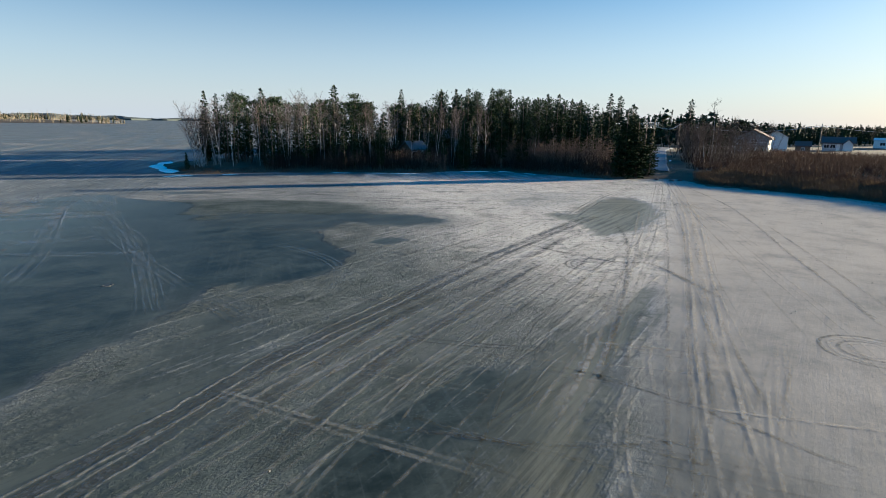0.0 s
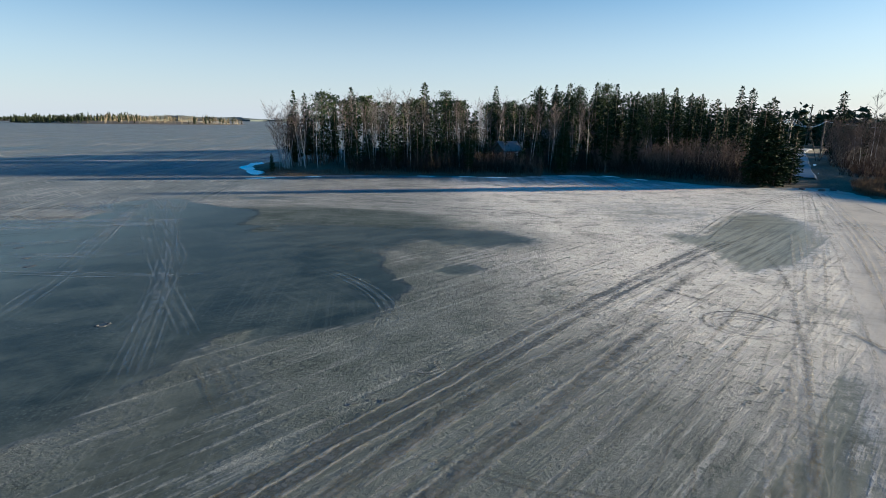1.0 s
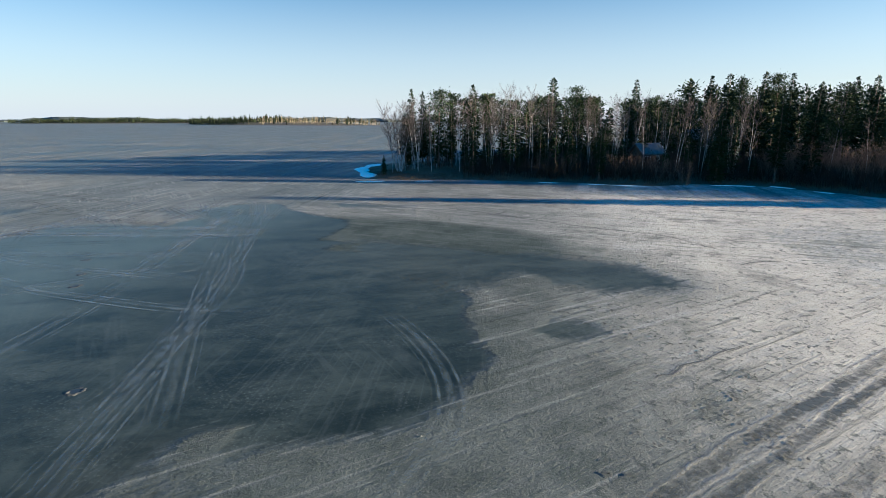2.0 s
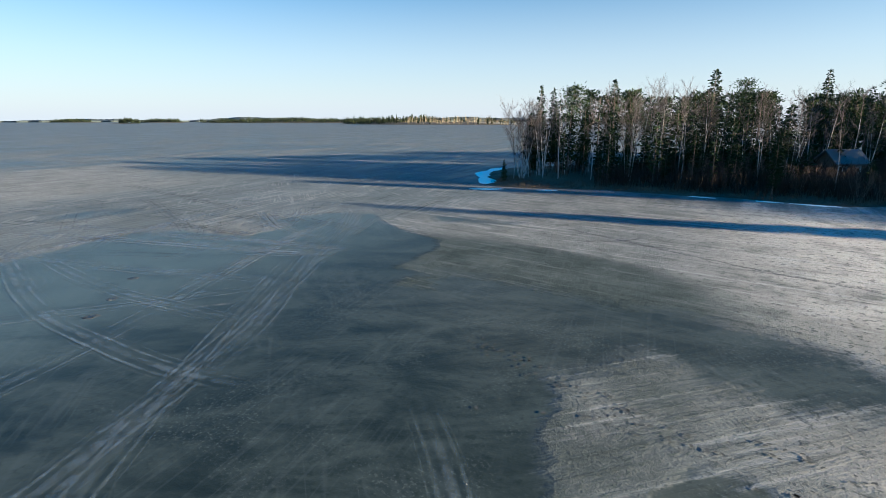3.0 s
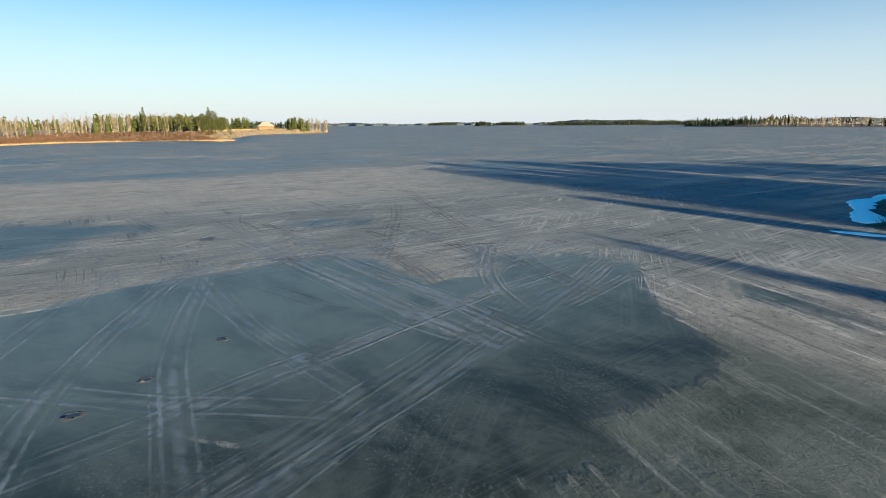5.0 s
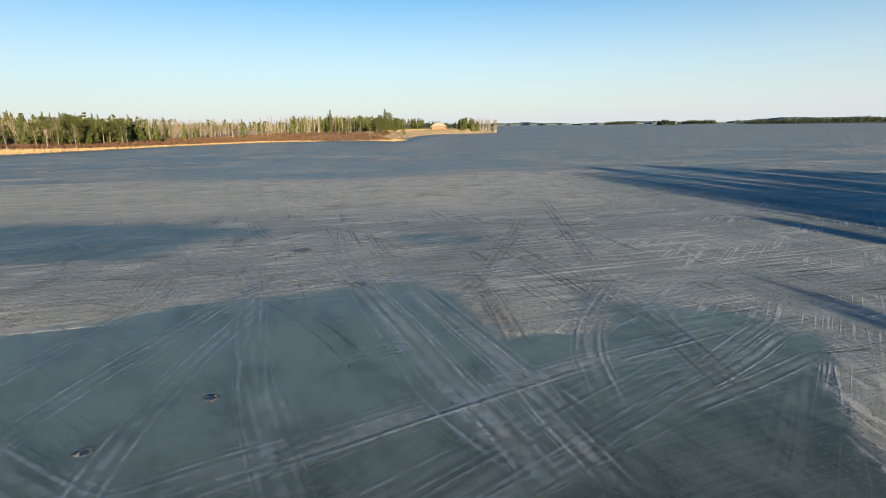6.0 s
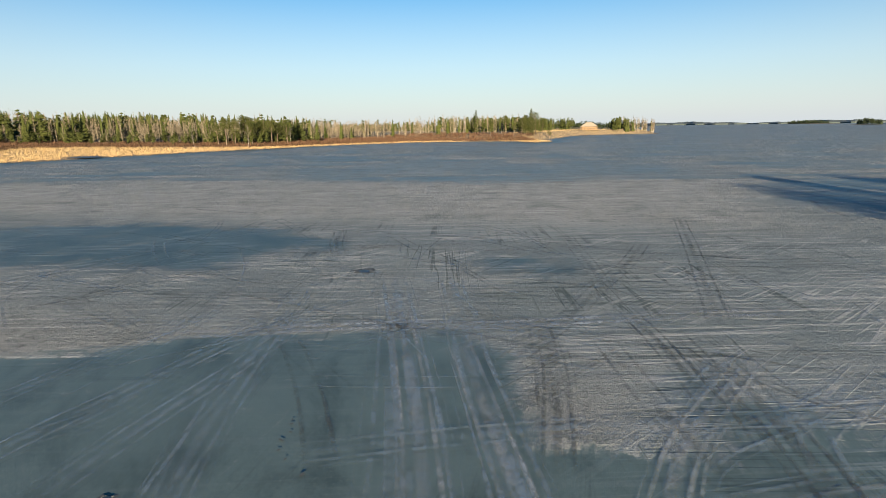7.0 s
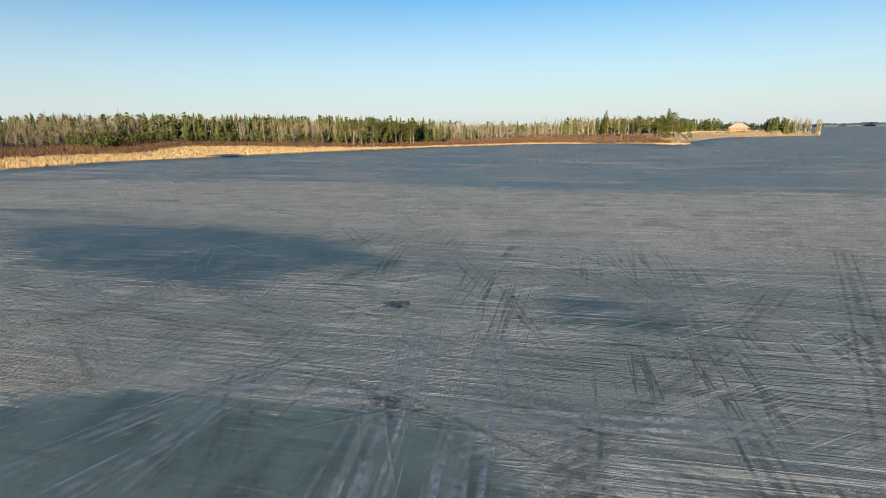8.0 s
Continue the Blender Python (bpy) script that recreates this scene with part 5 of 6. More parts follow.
# old cracks
for pts, w in (([(-23.8, 71.3), (-18.1, 69.6), (-13.5, 68.3), (-9.6, 67.2), (-6.3, 66.5), (-2, 65.6), (1.9, 62.4)], 0.14), ([(-20.5, 67.6), (-18.1, 69.6), (-17.2, 71.8)], 0.16),
               ([(3.1, 57.8), (4.2, 59.4), (6, 60.4)], 0.2), ([(-0.8, 38.6), (0.7, 41.2), (2.4, 43.5)], 0.1), ([(-3.3, 29.1), (-3, 28.1), (-3.4, 27.5), (-4.5, 27.7)], 0.09),
               ([(-81.7, 2.9), (-80.7, 10.5), (-80.4, 14.2)], 0.2), ([(-105.4, 77.5), (-97.8, 76.4), (-92, 76.8)], 0.3)):
    crack(pts, w)

# rings left by turning wheels
for cx, cy, r in ((18.5, 22.1, 1.7), (10.2, 35.7, 1.7), (30.5, 64.3, 2.8)):
    ob = thing("wheel_ring", "ring-shaped slushy tyre scuffs in the ice", "track", "vehicle tracks on the ice")
    for k in range(4):
        q = r * (0.45 + 0.2 * k)
        line = [Vector((cx + math.cos(a * 0.21) * q * 1.05, cy + math.sin(a * 0.21) * q, 0)) for a in range(30 - 4 * (k % 2))]
        part("ring", lanes_mesh("ring", line, [(0, 0.22, 0.8)], SLUSH if k % 2 else TAN_SCRAPE, MARK_RNG, 0, 0.03, 1.0), None, ob)


def blot(name, label, category, x, y, rx, ry, material, turn=0.0, lift=0.05, rough_edge=0.3, group="", seed=0):
    """A low irregular patch: a shallow dome with a ragged outline."""
    rng = random.Random(seed)
    b, n = Build(), 22
    c, s = math.cos(radians(turn)), math.sin(radians(turn))
    wob = [1 + rng.uniform(-rough_edge, rough_edge) for k in range(n)]
    wob = [(wob[k] * 2 + wob[k - 1] + wob[(k + 1) % n]) / 4 for k in range(n)]
    b.v.append((0, 0, lift))
    for g, h in ((0.6, lift * 0.85), (0.92, lift * 0.6), (1.0, -0.03)):
        for k in range(n):
            t = 2 * math.pi * k / n
            u, w = math.cos(t) * rx * g * wob[k], math.sin(t) * ry * g * wob[k]
            b.v.append((u * c - w * s, u * s + w * c, h + (rng.uniform(-0.2, 0.2) * lift if h > 0 else 0)))
    for k in range(n):
        j = (k + 1) % n
        b.f.append((0, 1 + k, 1 + j))
        for r in (0, 1):
            b.f.append((1 + r * n + k, 1 + (r + 1) * n + k, 1 + (r + 1) * n + j, 1 + r * n + j))
    ob = new(name, b.mesh(name, material, True))
    ob.location = (x, y, 0.006)
    return tagged(ob, label, category, group)


SLUSH_SOLID = plain("slush_grey", (0.028, 0.030, 0.028), (0.075, 0.075, 0.07), 9.0, 0.9, 0, 0.4)
for i, (x, y, r) in enumerate(((-60.0, 37.5, 0.36), (-36.9, 41.0, 0.15), (-31.5, 37.0, 0.16), (-33.6, 38.7, 0.13), (-19.0, 29.4, 0.16))):
    ob = thing("fishing_hole", "old ice fishing hole with slush round dark water", "ice hole", "fishing holes", at=(x, y, 0))
    rng = random.Random(i)
    b = Build()
    n = 20
    for rr, z in ((r * 0.95, 0.01), (r * 1.05, 0.012), (r * 1.5, 0.010), (r * 2.1, -0.006)):
        for k in range(n):
            t, w = 2 * math.pi * k / n, rr * (1 + (rng.uniform(-0.45, 0.45) if rr > r else 0))
            b.v.append((math.cos(t) * w, math.sin(t) * w * 1.1, z + (rng.uniform(-0.006, 0.01) if 0.015 < z else 0)))
    for q in range(3):
        for k in range(n):
            j = (k + 1) % n
            b.f.append((q * n + k, q * n + n + k, q * n + n + j, q * n + j))
    part("slush_ring", b, SLUSH_SOLID, ob, smooth=True)
    w = Build()
    w.v = [(math.cos(2 * math.pi * k / n) * r * 0.95, math.sin(2 * math.pi * k / n) * r * 1.045, 0.012) for k in range(n)]
    w.f = [tuple(range(n))]
    part("water", w, HOLE_WATER, ob)

# star-shaped cracks and kicked-out slush round the old holes
for i, (x, y) in enumerate(((-36.9, 41.0), (-31.5, 37.0), (-33.6, 38.7))):
    for k in range(5 if i else 3):
        a, n = MARK_RNG.uniform(0, 6.28), MARK_RNG.uniform(0.7, 1.8)
        scratch([(x + math.cos(a) * 0.25, y + math.sin(a) * 0.25), (x + math.cos(a + 0.2) * n * 0.6, y + math.sin(a + 0.2) * n * 0.6), (x + math.cos(a) * n, y + math.sin(a) * n)], 0.08, 0.8, True)

# footprints and crumbs of ice
rng = random.Random(77)
b = Build()


# flat dark disc: slush colour plus the shade inside a print's hollow
def pit(b, x, y, r):
    n = 7
    i = len(b.v)
    a0 = rng.uniform(0, 6.28)
    for k in range(n):
        t = 2 * math.pi * k / n
        w = r * rng.uniform(0.6, 1.2)
        u, v = math.cos(t) * w * 1.7, math.sin(t) * w
        b.v.append((x + u * math.cos(a0) - v * math.sin(a0), y + u * math.sin(a0) + v * math.cos(a0), 0.0315))
    b.f.append(tuple(range(i, i + n)))


for x0, y0, x1, y1, n in ((-3.6, 43.8, 1.0, 42.1, 26), (1.5, 37.1, 3.2, 35.2, 14), (2.0, 36.6, 3.6, 36.2, 9), (-4.4, 45.8, -1.6, 45.2, 18), (0.9, 27.4, 1.9, 28.9, 9), (7.8, 27.7, 8.8, 29.1, 10), (-1.6, 21.8, -1.2, 22.7, 6),
                          (-41.9, 43.5, -39, 45.4, 8), (-0.2, 24.6, 0.6, 25.4, 6), (-9, 28, 3, 26, 22), (-15.5, 46.6, -5.5, 44.2, 70),  (-7, 23, -4, 26, 10), (-12, 42.5, -5, 45, 16), (3, 29, 9, 33, 22), (-2, 31, 6, 47, 50)):
    for k in range(n):
        g = rng.random()
        pit(b, x0 + (x1 - x0) * g + rng.gauss(0, 0.3), y0 + (y1 - y0) * g + rng.gauss(0, 0.3), rng.uniform(0.035, 0.07))
stuff("footprints", b, SLUSH_SOLID, "scattered dark slushy footprints on the pale ice", "footprints")
CRUMB = plain("broken_ice", (0.08, 0.082, 0.08), (0.14, 0.14, 0.137), 3.0, 0.8)
b = Build()
for k in range(90):
    x, y = rng.uniform(16, 44), rng.uniform(22, 70)
    if rng.random() < 0.3:
        x, y = rng.gauss(0, 6), rng.gauss(30, 8)
    r = rng.uniform(0.015, 0.05)
    c = [Vector((x + math.cos(a + 0.4) * r * rng.uniform(0.7, 1.4), y + math.sin(a + 0.4) * r * rng.uniform(0.7, 1.4), 0)) for a in (0, 2.1, 4.2)]
    top = Vector((x, y, r * rng.uniform(0.6, 1.3)))
    for p, q in zip(c, c[1:] + c[:1]):
        b.tri(p, q, top)
stuff("ice_crumbs", b, CRUMB, "small loose crumbs of broken ice and snow", "ice crumbs")

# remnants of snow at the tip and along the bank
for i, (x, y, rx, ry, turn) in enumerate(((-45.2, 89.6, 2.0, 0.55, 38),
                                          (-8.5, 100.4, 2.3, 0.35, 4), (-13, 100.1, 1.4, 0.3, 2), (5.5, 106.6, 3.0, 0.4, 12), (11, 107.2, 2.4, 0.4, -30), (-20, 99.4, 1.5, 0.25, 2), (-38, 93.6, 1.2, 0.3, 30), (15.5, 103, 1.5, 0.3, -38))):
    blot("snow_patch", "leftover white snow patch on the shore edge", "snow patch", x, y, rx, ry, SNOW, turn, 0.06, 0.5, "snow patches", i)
for i, (x, y, rx, ry) in enumerate(((-39.6, 88.6, 1.6, 0.35), (-36.0, 89.8, 1.1, 0.22), (-33, 93.4, 1.2, 0.3))):
    blot("melt_puddle", "dark melt puddle at the edge of the ice", "puddle", x, y, rx, ry, HOLE_WATER, 20, 0.004, 0.4, "melt puddles", 40 + i)

b = Build()
rng = random.Random(9)
line = smooth_line([(-47.0, 94.8), (-49.4, 96.6), (-52.0, 99.0), (-53.6, 101.6), (-56.4, 104.6), (-58.6, 108.6), (-60.4, 113.4), (-60.6, 117.5)], 0.7)
rows = []
for i, p in enumerate(line):
    way = (line[min(i + 1, len(line) - 1)] - line[max(i - 1, 0)]).normalized()
    side = Vector((-way.y, way.x, 0))
    w = (0.7 + 0.9 * abs(math.sin(i * 0.21 + 0.3))) * rng.uniform(0.9, 1.1) * min(1, (i + 1) / 3, (len(line) - i) / 3)
    rows.append([tuple(p + side * (o * w + 0.3 * math.sin(i * 0.6)) + Vector((0, 0, h))) for o, h in ((-1, -0.05), (-0.75, 0.12), (0.1, 0.2 + rng.uniform(0, 0.06)), (0.8, 0.13), (1, -0.05))])
for p, q in zip(rows, rows[1:]):
    for k in range(4):
        b.quad(p[k], q[k], q[k + 1], p[k + 1])
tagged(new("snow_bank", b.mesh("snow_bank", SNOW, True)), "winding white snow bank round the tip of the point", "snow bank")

pond = blot("reed_pond", "small dark open pond among the golden reeds", "pond", -181, -136, 7.8, 6.2, HOLE_WATER, 20, 0.01, 0.35, "", 71)
pond.location.z = ground_z(-181, -136) + 0.06


# ---- road, poles, houses ----
ASPHALT = plain("wet_asphalt", (0.085, 0.083, 0.085), (0.15, 0.146, 0.145), 1.2, 0.6)
ROOF_DARK = plain("roof_shingle", (0.06, 0.045, 0.04), (0.12, 0.09, 0.08), 6.0, 0.85)
ROOF_BLUE = plain("roof_metal", (0.075, 0.07, 0.066), (0.12, 0.112, 0.105), 2.0, 0.55)
WALL_GREY = plain("grey_siding", (0.22, 0.22, 0.23), (0.33, 0.33, 0.34), 3.0, 0.8, stretch=(0.3, 0.3, 6))
WALL_BLUE = plain("blue_siding", (0.27, 0.28, 0.30), (0.38, 0.39, 0.41), 3.0, 0.8, stretch=(0.3, 0.3, 6))
WALL_WHITE = plain("white_siding", (0.55, 0.55, 0.53), (0.75, 0.74, 0.72), 3.0, 0.75, stretch=(0.3, 0.3, 6))
WALL_BROWN = plain("brown_boards", (0.10, 0.065, 0.045), (0.17, 0.115, 0.08), 3.0, 0.85, stretch=(0.3, 0.3, 6))
LOG = plain("fresh_logs", (0.12, 0.075, 0.035), (0.21, 0.135, 0.07), 3.0, 0.8, stretch=(0.4, 0.4, 5))
PALE_BOARDS = plain("pale_boards", (0.16, 0.125, 0.085), (0.26, 0.21, 0.15), 0.8, 0.8)
TRIM = plain("white_trim", (0.62, 0.62, 0.61), (0.74, 0.74, 0.73), 4.0, 0.6)
PANE = plain("window_glass", (0.015, 0.018, 0.022), (0.03, 0.034, 0.04), 1.0, 0.06)
POLE_WOOD = plain("pole_wood", (0.12, 0.085, 0.06), (0.22, 0.17, 0.12), 5.0, 0.9, stretch=(1, 1, 0.1))
WIRE = plain("wire", (0.40, 0.40, 0.39), (0.55, 0.55, 0.54), 5.0, 0.4, 0.3)

b = Build()
ROAD = smooth_line([(39.4, 104), (44.4, 118.5), (51.9, 138), (60.4, 160), (71, 182)], 2.0)
rows = []
for i, p in enumerate(ROAD):
    way = (ROAD[min(i + 1, len(ROAD) - 1)] - ROAD[max(i - 1, 0)]).normalized()
    side = Vector((way.y, -way.x, 0))
    z = max(0.03, max(ground_z((p + side * o).x, (p + side * o).y) for o in (-3, 0, 3))) + 0.10
    rows.append([(*(p + side * o).xy, z + dz) for o, dz in ((-3.2, -0.7), (-2.2, 0), (0, 0.04), (2.2, 0), (3.2, -0.7))])
for p, q in zip(rows, rows[1:]):
    for k in range(4):
        b.quad(p[k], p[k + 1], q[k + 1], q[k])
tagged(new("road", b.mesh("road", ASPHALT)), "grey asphalt road running down to the lake", "road", kind="structure")
for i, k in enumerate((5, 11, 18, 27)):
    for s in (-1, 1):
        p = rows[min(k, len(rows) - 1)][0 if s < 0 else 4]
        if (i + s) % 3:
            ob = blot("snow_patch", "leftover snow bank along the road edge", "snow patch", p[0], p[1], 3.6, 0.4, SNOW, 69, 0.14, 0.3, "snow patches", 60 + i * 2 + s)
            ob.location.z = p[2] + 0.25
for i, (x, y) in enumerate(((40.2, 94.6), (43.4, 95.4), (36.4, 95.0), (44.2, 92.4), (38.4, 93.8), (45.0, 90.0))):
    ob = blot("shore_rock", "small dark rock at the landing", "rock", x, y, 0.5, 0.35, ROOF_DARK, i * 40, 0.3, 0.3, "rocks at the landing", 90 + i)


def utility_pole(x, y, h=8.5, turn=20):
    ob = thing("utility_pole", "weathered wooden utility pole carrying overhead wires", "utility pole", "utility poles", at=(x, y, ground_z(x, y)), turn=turn)
    b = Build()
    b.tube((0, 0, -0.5), (0, 0, h), 0.15, 0.10, 8)
    part("pole", b, POLE_WOOD, ob, smooth=True)
    b = Build()
    b.box(-1.1, 1.1, -0.06, 0.06, h - 0.75, h - 0.62)
    part("crossarm", b, POLE_WOOD, ob)
    for k in (-0.95, -0.4, 0.4, 0.95):
        b = Build()
        b.tube((k, 0, h - 0.62), (k, 0, h - 0.42), 0.05, 0.035, 6)
        part("insulator", b, TRIM, ob)
    return (x, y, ground_z(x, y) + h - 0.45, turn)


def wires(a, c, offsets=(-0.95, -0.4, 0.4, 0.95), sag=1.6):
    b = Build()
    for o in offsets:
        p = Vector(a[:3]) + Vector((math.cos(radians(a[3])) * o, math.sin(radians(a[3])) * o, 0))
        q = Vector(c[:3]) + Vector((math.cos(radians(c[3])) * o, math.sin(radians(c[3])) * o, 0))
        pts = [p.lerp(q, k / 10) - Vector((0, 0, sag * 4 * (k / 10) * (1 - k / 10))) for k in range(11)]
        for u, v in zip(pts, pts[1:]):
            b.tube(u, v, 0.022, 0.022, 3)
    return tagged(new("overhead_wires", b.mesh("overhead_wires", WIRE)), "thin sagging overhead wires between the poles", "wires", "overhead wires")


line_a = [utility_pole(x, y, 8.5, -15) for x, y in ((37.5, 122), (47.5, 134), (58.2, 158), (68.5, 186))]
line_b = [utility_pole(x, y, 8.0, 60) for x, y in ((62, 150), (92, 138), (130, 132), (170, 128))]
for u, v in list(zip(line_a, line_a[1:])) + [(line_a[2], line_b[0])] + list(zip(line_b, line_b[1:])):
    wires(u, v)


def gable_roof(b, x0, x1, y0, y1, z, rise, over=0.5, thick=0.22, along="y"):
    """Two slabs that meet at a ridge."""
    if along == "y":
        xm = (x0 + x1) / 2
        pr = [(x0 - over, z - over * rise / (xm - x0)), (xm, z + rise), (x1 + over, z - over * rise / (xm - x0))]
        q = [[(x, y, zz + d) for x, zz in pr] for y in (y0 - over, y1 + over) for d in (0, thick)]
    else:
        ym = (y0 + y1) / 2
        pr = [(y0 - over, z - over * rise / (ym - y0)), (ym, z + rise), (y1 + over, z - over * rise / (ym - y0))]
        q = [[(x, y, zz + d) for y, zz in pr] for x in (x0 - over, x1 + over) for d in (0, thick)]
    a0, a1, c0, c1 = q
    for k in range(2):
        b.quad(a1[k], a1[k + 1], c1[k + 1], c1[k])
        b.quad(a0[k], c0[k], c0[k + 1], a0[k + 1])
        b.quad(a0[k], a0[k + 1], a1[k + 1], a1[k])
        b.quad(c0[k], c1[k], c1[k + 1], c0[k + 1])
    b.quad(a0[0], a1[0], c1[0], c0[0])
    b.quad(a0[2], c0[2], c1[2], a1[2])


def walls(b, x0, x1, y0, y1, z0, z1, rise=0.0, along="y"):
    b.box(x0, x1, y0, y1, z0, z1)
    if rise:
        if along == "y":
            xm = (x0 + x1) / 2
            f, k = [(x0, y0, z1), (x1, y0, z1), (xm, y0, z1 + rise)], [(x0, y1, z1), (x1, y1, z1), (xm, y1, z1 + rise)]
        else:
            ym = (y0 + y1) / 2
            f, k = [(x0, y0, z1), (x0, y1, z1), (x0, ym, z1 + rise)], [(x1, y0, z1), (x1, y1, z1), (x1, ym, z1 + rise)]
        b.tri(*f)
        b.tri(*k)
        for i in range(3):
            j = (i + 1) % 3
            b.quad(f[i], f[j], k[j], k[i])


def window(parent, x, y, z, w, h, face="front", trim=None):
    """A framed window set into a wall; front looks to -y, left to -x."""
    ob = Build()
    fr = Build()
    if face == "front":
        ob.box(x - w / 2, x + w / 2, y - 0.03, y + 0.1, z, z + h)
        for a in ((x - w / 2 - 0.1, x - w / 2, z - 0.1, z + h + 0.1), (x + w / 2, x + w / 2 + 0.1, z - 0.1, z + h + 0.1), (x - w / 2, x + w / 2, z - 0.1, z), (x - w / 2, x + w / 2, z + h, z + h + 0.1), (x - 0.03, x + 0.03, z, z + h)):
            fr.box(a[0], a[1], y - 0.07, y + 0.1, a[2], a[3])
    else:
        ob.box(x - 0.03, x + 0.1, y - w / 2, y + w / 2, z, z + h)
        for a in ((y - w / 2 - 0.1, y - w / 2, z - 0.1, z + h + 0.1), (y + w / 2, y + w / 2 + 0.1, z - 0.1, z + h + 0.1), (y - w / 2, y + w / 2, z - 0.1, z), (y - w / 2, y + w / 2, z + h, z + h + 0.1)):
            fr.box(x - 0.07, x + 0.1, a[0], a[1], a[2], a[3])
    wob = part("window", fr, trim or TRIM, parent)
    part("pane", ob, PANE, wob)


def house(name, label, x, y, turn, w, depth, h, rise, wall_mat, roof_mat, along, front, over=0.5, doors=()):
    z = min(ground_z(x + a, y + c) for a in (-w / 2, w / 2) for c in (-depth / 2, depth / 2))
    ob = thing(name, label, "house", "houses by the bay", at=(x, y, z), turn=turn)
    b = Build()
    walls(b, -w / 2, w / 2, -depth / 2, depth / 2, -0.6, h, rise, along)
    part("wall", b, wall_mat, ob)
    b = Build()
    gable_roof(b, -w / 2, w / 2, -depth / 2, depth / 2, h + 0.02, rise, over, 0.22, along)
    part("roof", b, roof_mat, ob)
    for wx, wz, ww, wh in front:
        window(ob, wx, -depth / 2, wz, ww, wh)
    for dx, dw in doors:
        b = Build()
        b.box(dx - dw / 2, dx + dw / 2, -depth / 2 - 0.05, -depth / 2 + 0.1, 0.1, 2.15)
        part("door", b, TRIM, ob)
    return ob


home = house("house", "two-storey grey house with brown gable roof and balcony", 78.5, 143, -34, 7.4, 8, 4.5, 1.9, WALL_GREY, ROOF_DARK, "y",
             [(-2.6, 3.0, 1.2, 1.1), (0.4, 3.0, 1.2, 1.1), (0.8, 0.8, 1.1, 1.2), (2.2, 0.8, 1.1, 1.2)], 0.7, [(-0.8, 0.95)])
b = Build()
b.box(-3.7, 3.7, -5.9, -4.0, 2.5, 2.66)
part("balcony", b, WALL_BROWN, home)
for k in (-3.55, -1.2, 1.2, 3.55):
    b = Build()
    b.box(k - 0.08, k + 0.08, -5.85, -5.69, -0.6, 3.5)
    part("post", b, TRIM, home)
b = Build()
b.box(-3.7, 3.7, -5.81, -5.73, 3.4, 3.5)
part("railing", b, TRIM, home)
house("house", "white two-storey house lit by low sun", 97, 165, 60, 7, 6, 4.2, 1.8, WALL_WHITE, ROOF_DARK, "x", [(-2, 3.0, 1.2, 1.2), (2, 3.0, 1.2, 1.2), (-2, 0.9, 1.2, 1.2)])
home = house("house", "blue-grey bungalow with dark roof and white porch gable", 119, 170, -34, 7.6, 6, 2.6, 1.5, WALL_BLUE, ROOF_DARK, "x",
             [(-2.8, 1.0, 1.2, 1.0), (-1.2, 1.0, 1.2, 1.0)], 0.6, [(0.1, 0.9)])
b = Build()
walls(b, 1.3, 3.6, -4.9, -3.0, -0.6, 2.3, 1.2, "y")
part("porch", b, WALL_WHITE, home)
b = Build()
gable_roof(b, 1.3, 3.6, -4.9, -3.1, 2.32, 1.2, 0.35, 0.18, "y")
part("porch_roof", b, ROOF_DARK, home)
house("trailer_home", "long low white trailer home with flat gable", 152, 190, -38, 11, 4, 2.7, 0.6, WALL_WHITE, WALL_WHITE, "x", [(-3, 1.0, 1.4, 0.9), (1, 1.0, 1.4, 0.9)], 0.2)
house("shed", "brown wooden shed with shingled roof", 97, 152, -30, 3.4, 3, 2.2, 1.0, WALL_BROWN, ROOF_DARK, "x", [(0, 1.0, 0.7, 0.7)], 0.3)
house("cottage", "small dark cottage with pale grey metal roof among trees", -8.0, 120.5, 40, 4.0, 4.2, 2.4, 1.5, WALL_BROWN, ROOF_BLUE, "x", [(-1.2, 0.9, 1.0, 1.0)], 0.4, [(0.9, 0.85)])
house("cottage", "brown cottage with grey roof half hidden in the wood", -0.5, 149, 5, 7, 6, 3.6, 1.7, WALL_BROWN, ROOF_BLUE, "x", [(-1.6, 1.8, 1.2, 1.1), (1.4, 1.8, 1.2, 1.1)], 0.5)

# ---- the log building on the cape ----
x, y = -603, 27
z = ground_z(x, y)
cabin = thing("log_house", "large new log house with pale plank roof on the cape", "log house", at=(x, y, z), turn=94)
for k in range(9):
    b = Build()
    for s in (-1, 1):
        b.tube((-9.6, s * 6, 0.3 + k * 0.42), (9.6, s * 6, 0.3 + k * 0.42), 0.23, 0.23, 8)
        b.tube((s * 9, -6.6, 0.5 + k * 0.42), (s * 9, 6.6, 0.5 + k * 0.42), 0.23, 0.23, 8)
    part("log_course", b, LOG, cabin)
b = Build()
base, mid = [(-11.5, -8.5, 4.0), (11.5, -8.5, 4.0), (11.5, 8.5, 4.0), (-11.5, 8.5, 4.0)], [(-3.5, 0, 9.0), (3.5, 0, 9.0)]
b.quad(base[0], base[1], mid[1], mid[0])
b.quad(base[2], base[3], mid[0], mid[1])
b.tri(base[1], base[2], mid[1])
b.tri(base[3], base[0], mid[0])
b.quad(*base[::-1])
part("roof", b, PALE_BOARDS, cabin)
cabin.scale = (0.76, 0.76, 0.82)
for wx in (-5.5, -1.5, 2.5, 6.5):
    window(cabin, wx, -6.25, 1.2, 1.3, 1.3, "front", LOG)
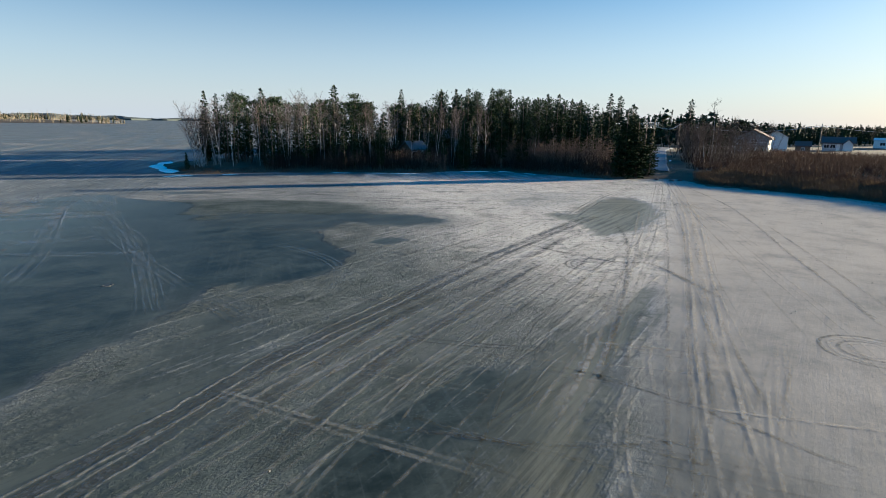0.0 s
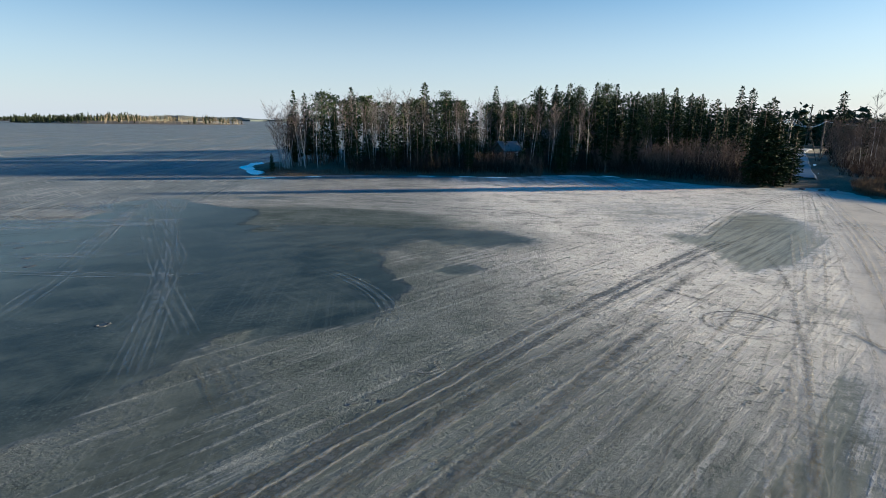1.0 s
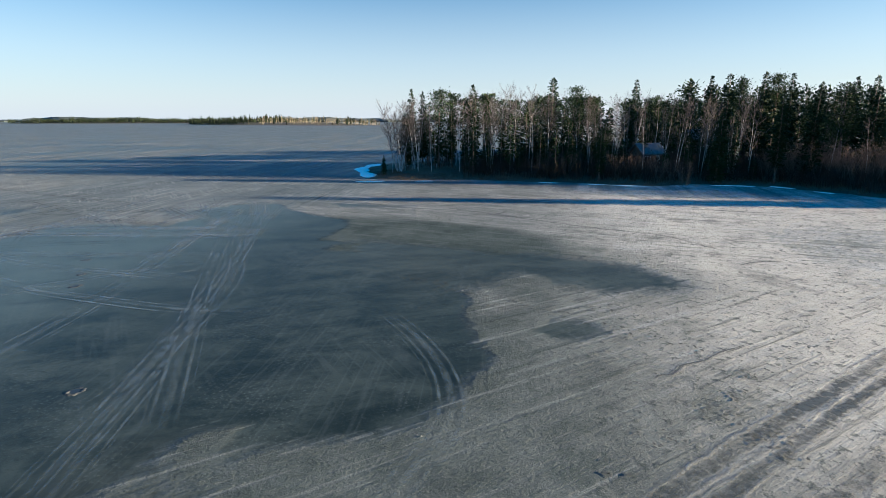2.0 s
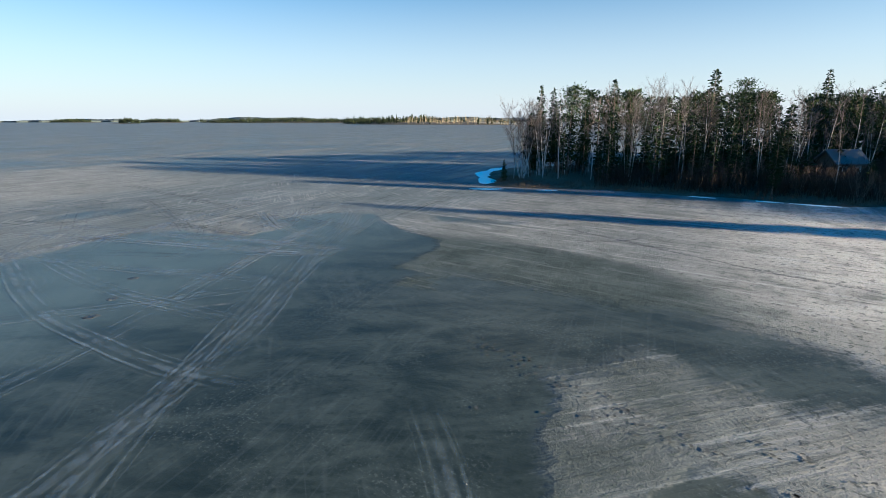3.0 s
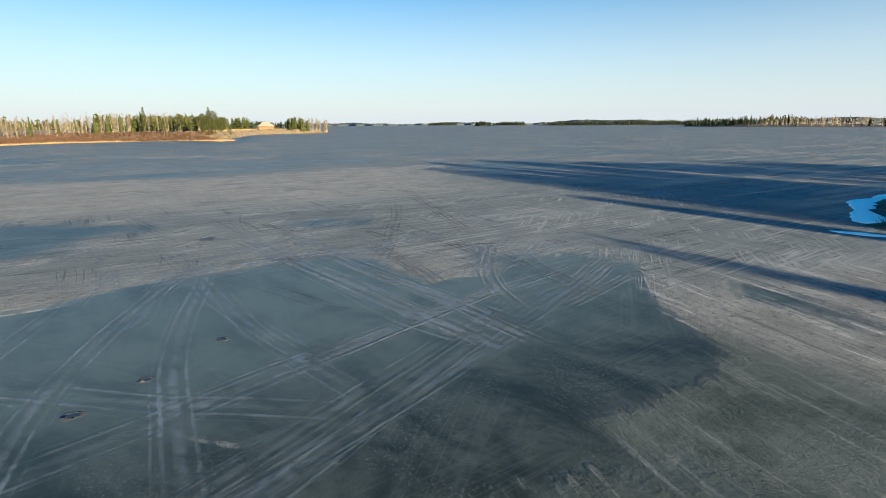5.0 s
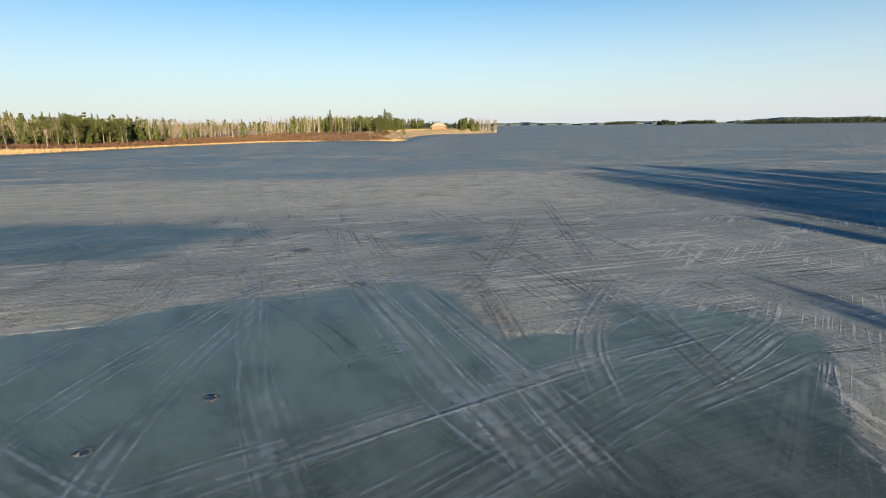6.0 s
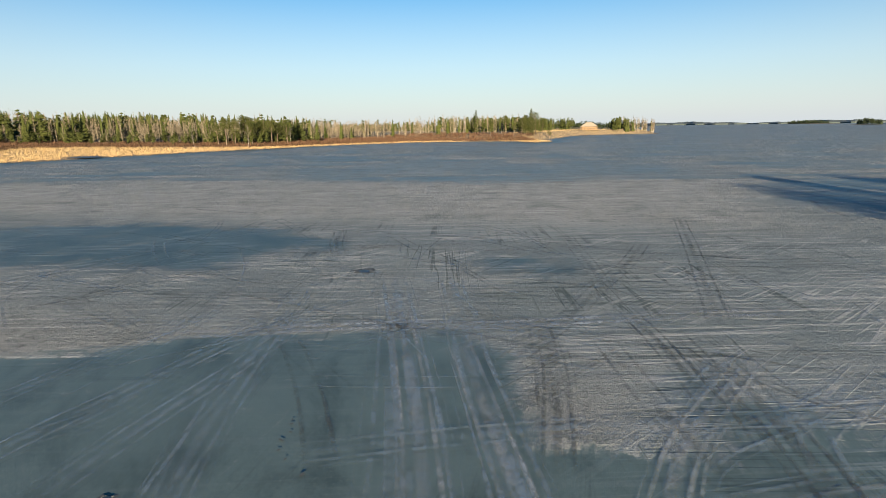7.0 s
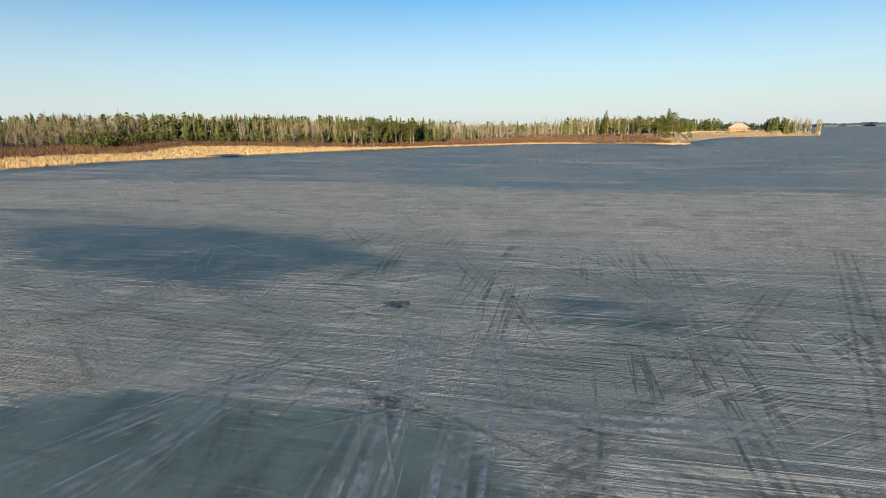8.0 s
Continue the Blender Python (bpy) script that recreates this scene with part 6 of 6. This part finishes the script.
for k in (-11, -5.5, 0, 5.5, 11):
    b = Build()
    b.tube((k, -8.2, -1), (k, -8.2, 4.1), 0.2, 0.2, 7)
    part("post", b, LOG, cabin)

# ---- single trees that stand out on the western shore ----
def west_tree(kind, i, x, y, h, girth=1.0):
    plant(kind, i, x, y, h, girth, group="trees on the western shore")


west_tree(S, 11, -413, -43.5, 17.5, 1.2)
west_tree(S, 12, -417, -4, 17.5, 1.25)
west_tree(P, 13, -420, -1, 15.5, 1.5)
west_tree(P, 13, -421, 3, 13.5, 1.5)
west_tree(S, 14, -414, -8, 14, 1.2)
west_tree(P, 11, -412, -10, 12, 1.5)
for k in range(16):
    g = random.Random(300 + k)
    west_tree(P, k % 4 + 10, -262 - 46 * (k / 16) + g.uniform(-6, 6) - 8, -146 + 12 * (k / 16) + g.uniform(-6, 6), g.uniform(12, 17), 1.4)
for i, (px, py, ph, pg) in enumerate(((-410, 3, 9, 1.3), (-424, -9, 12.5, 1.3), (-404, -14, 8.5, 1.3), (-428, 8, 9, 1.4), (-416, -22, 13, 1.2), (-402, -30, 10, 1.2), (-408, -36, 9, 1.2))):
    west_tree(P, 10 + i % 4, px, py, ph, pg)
for k in range(0, 8, 3):
    g = random.Random(400 + k)
    west_tree(B, k % 4, -238 - 80 * (k / 8) + g.uniform(-5, 5), -136 + 18 * (k / 8) + g.uniform(-4, 4), g.uniform(8, 12), 1.0)

# the wood along the eastern skyline
EAST = []
x, y, z = scatter(1100, 38, 330, 170, 330, lambda x, y, d, r: (d > 12) & (y > 186 + 0.35 * np.maximum(0, x - 75)), 9)
rng = random.Random(31)
for a, c, e in zip(x, y, z):
    EAST.append((a, c, e, rng.uniform(6, 13) * (1 - 0.35 * float(ramp(a, 80, 160))), rng.choice((0, 0, 1, 2))))
forest("east_forest", EAST, 25, SPRUCE_NEEDLES, 1.3)

# a slender mast far behind the western forest
mast = thing("radio_mast", "thin grey lattice radio mast behind the far forest", "mast", at=(-500, -800, ground_z(-500, -800)))
top = 48.5 - ground_z(-500, -800)
for dx, dy in ((-0.5, -0.3), (0.5, -0.3), (0, 0.55)):
    b = Build()
    b.tube((dx, dy, -0.5), (dx * 0.5, dy * 0.5, top), 0.12, 0.08, 4)
    part("mast_leg", b, ROOF_BLUE, mast)
b = Build()
for k in range(18):
    z, g = top * k / 18, 1 - 0.5 * k / 18
    b.tube((-0.5 * g, -0.3 * g, z), (0.5 * g, -0.3 * g, z + top / 18), 0.05, 0.05, 3)
    b.tube((0.5 * g, -0.3 * g, z), (0, 0.55 * g, z + top / 18), 0.05, 0.05, 3)
part("mast_bracing", b, ROOF_BLUE, mast)
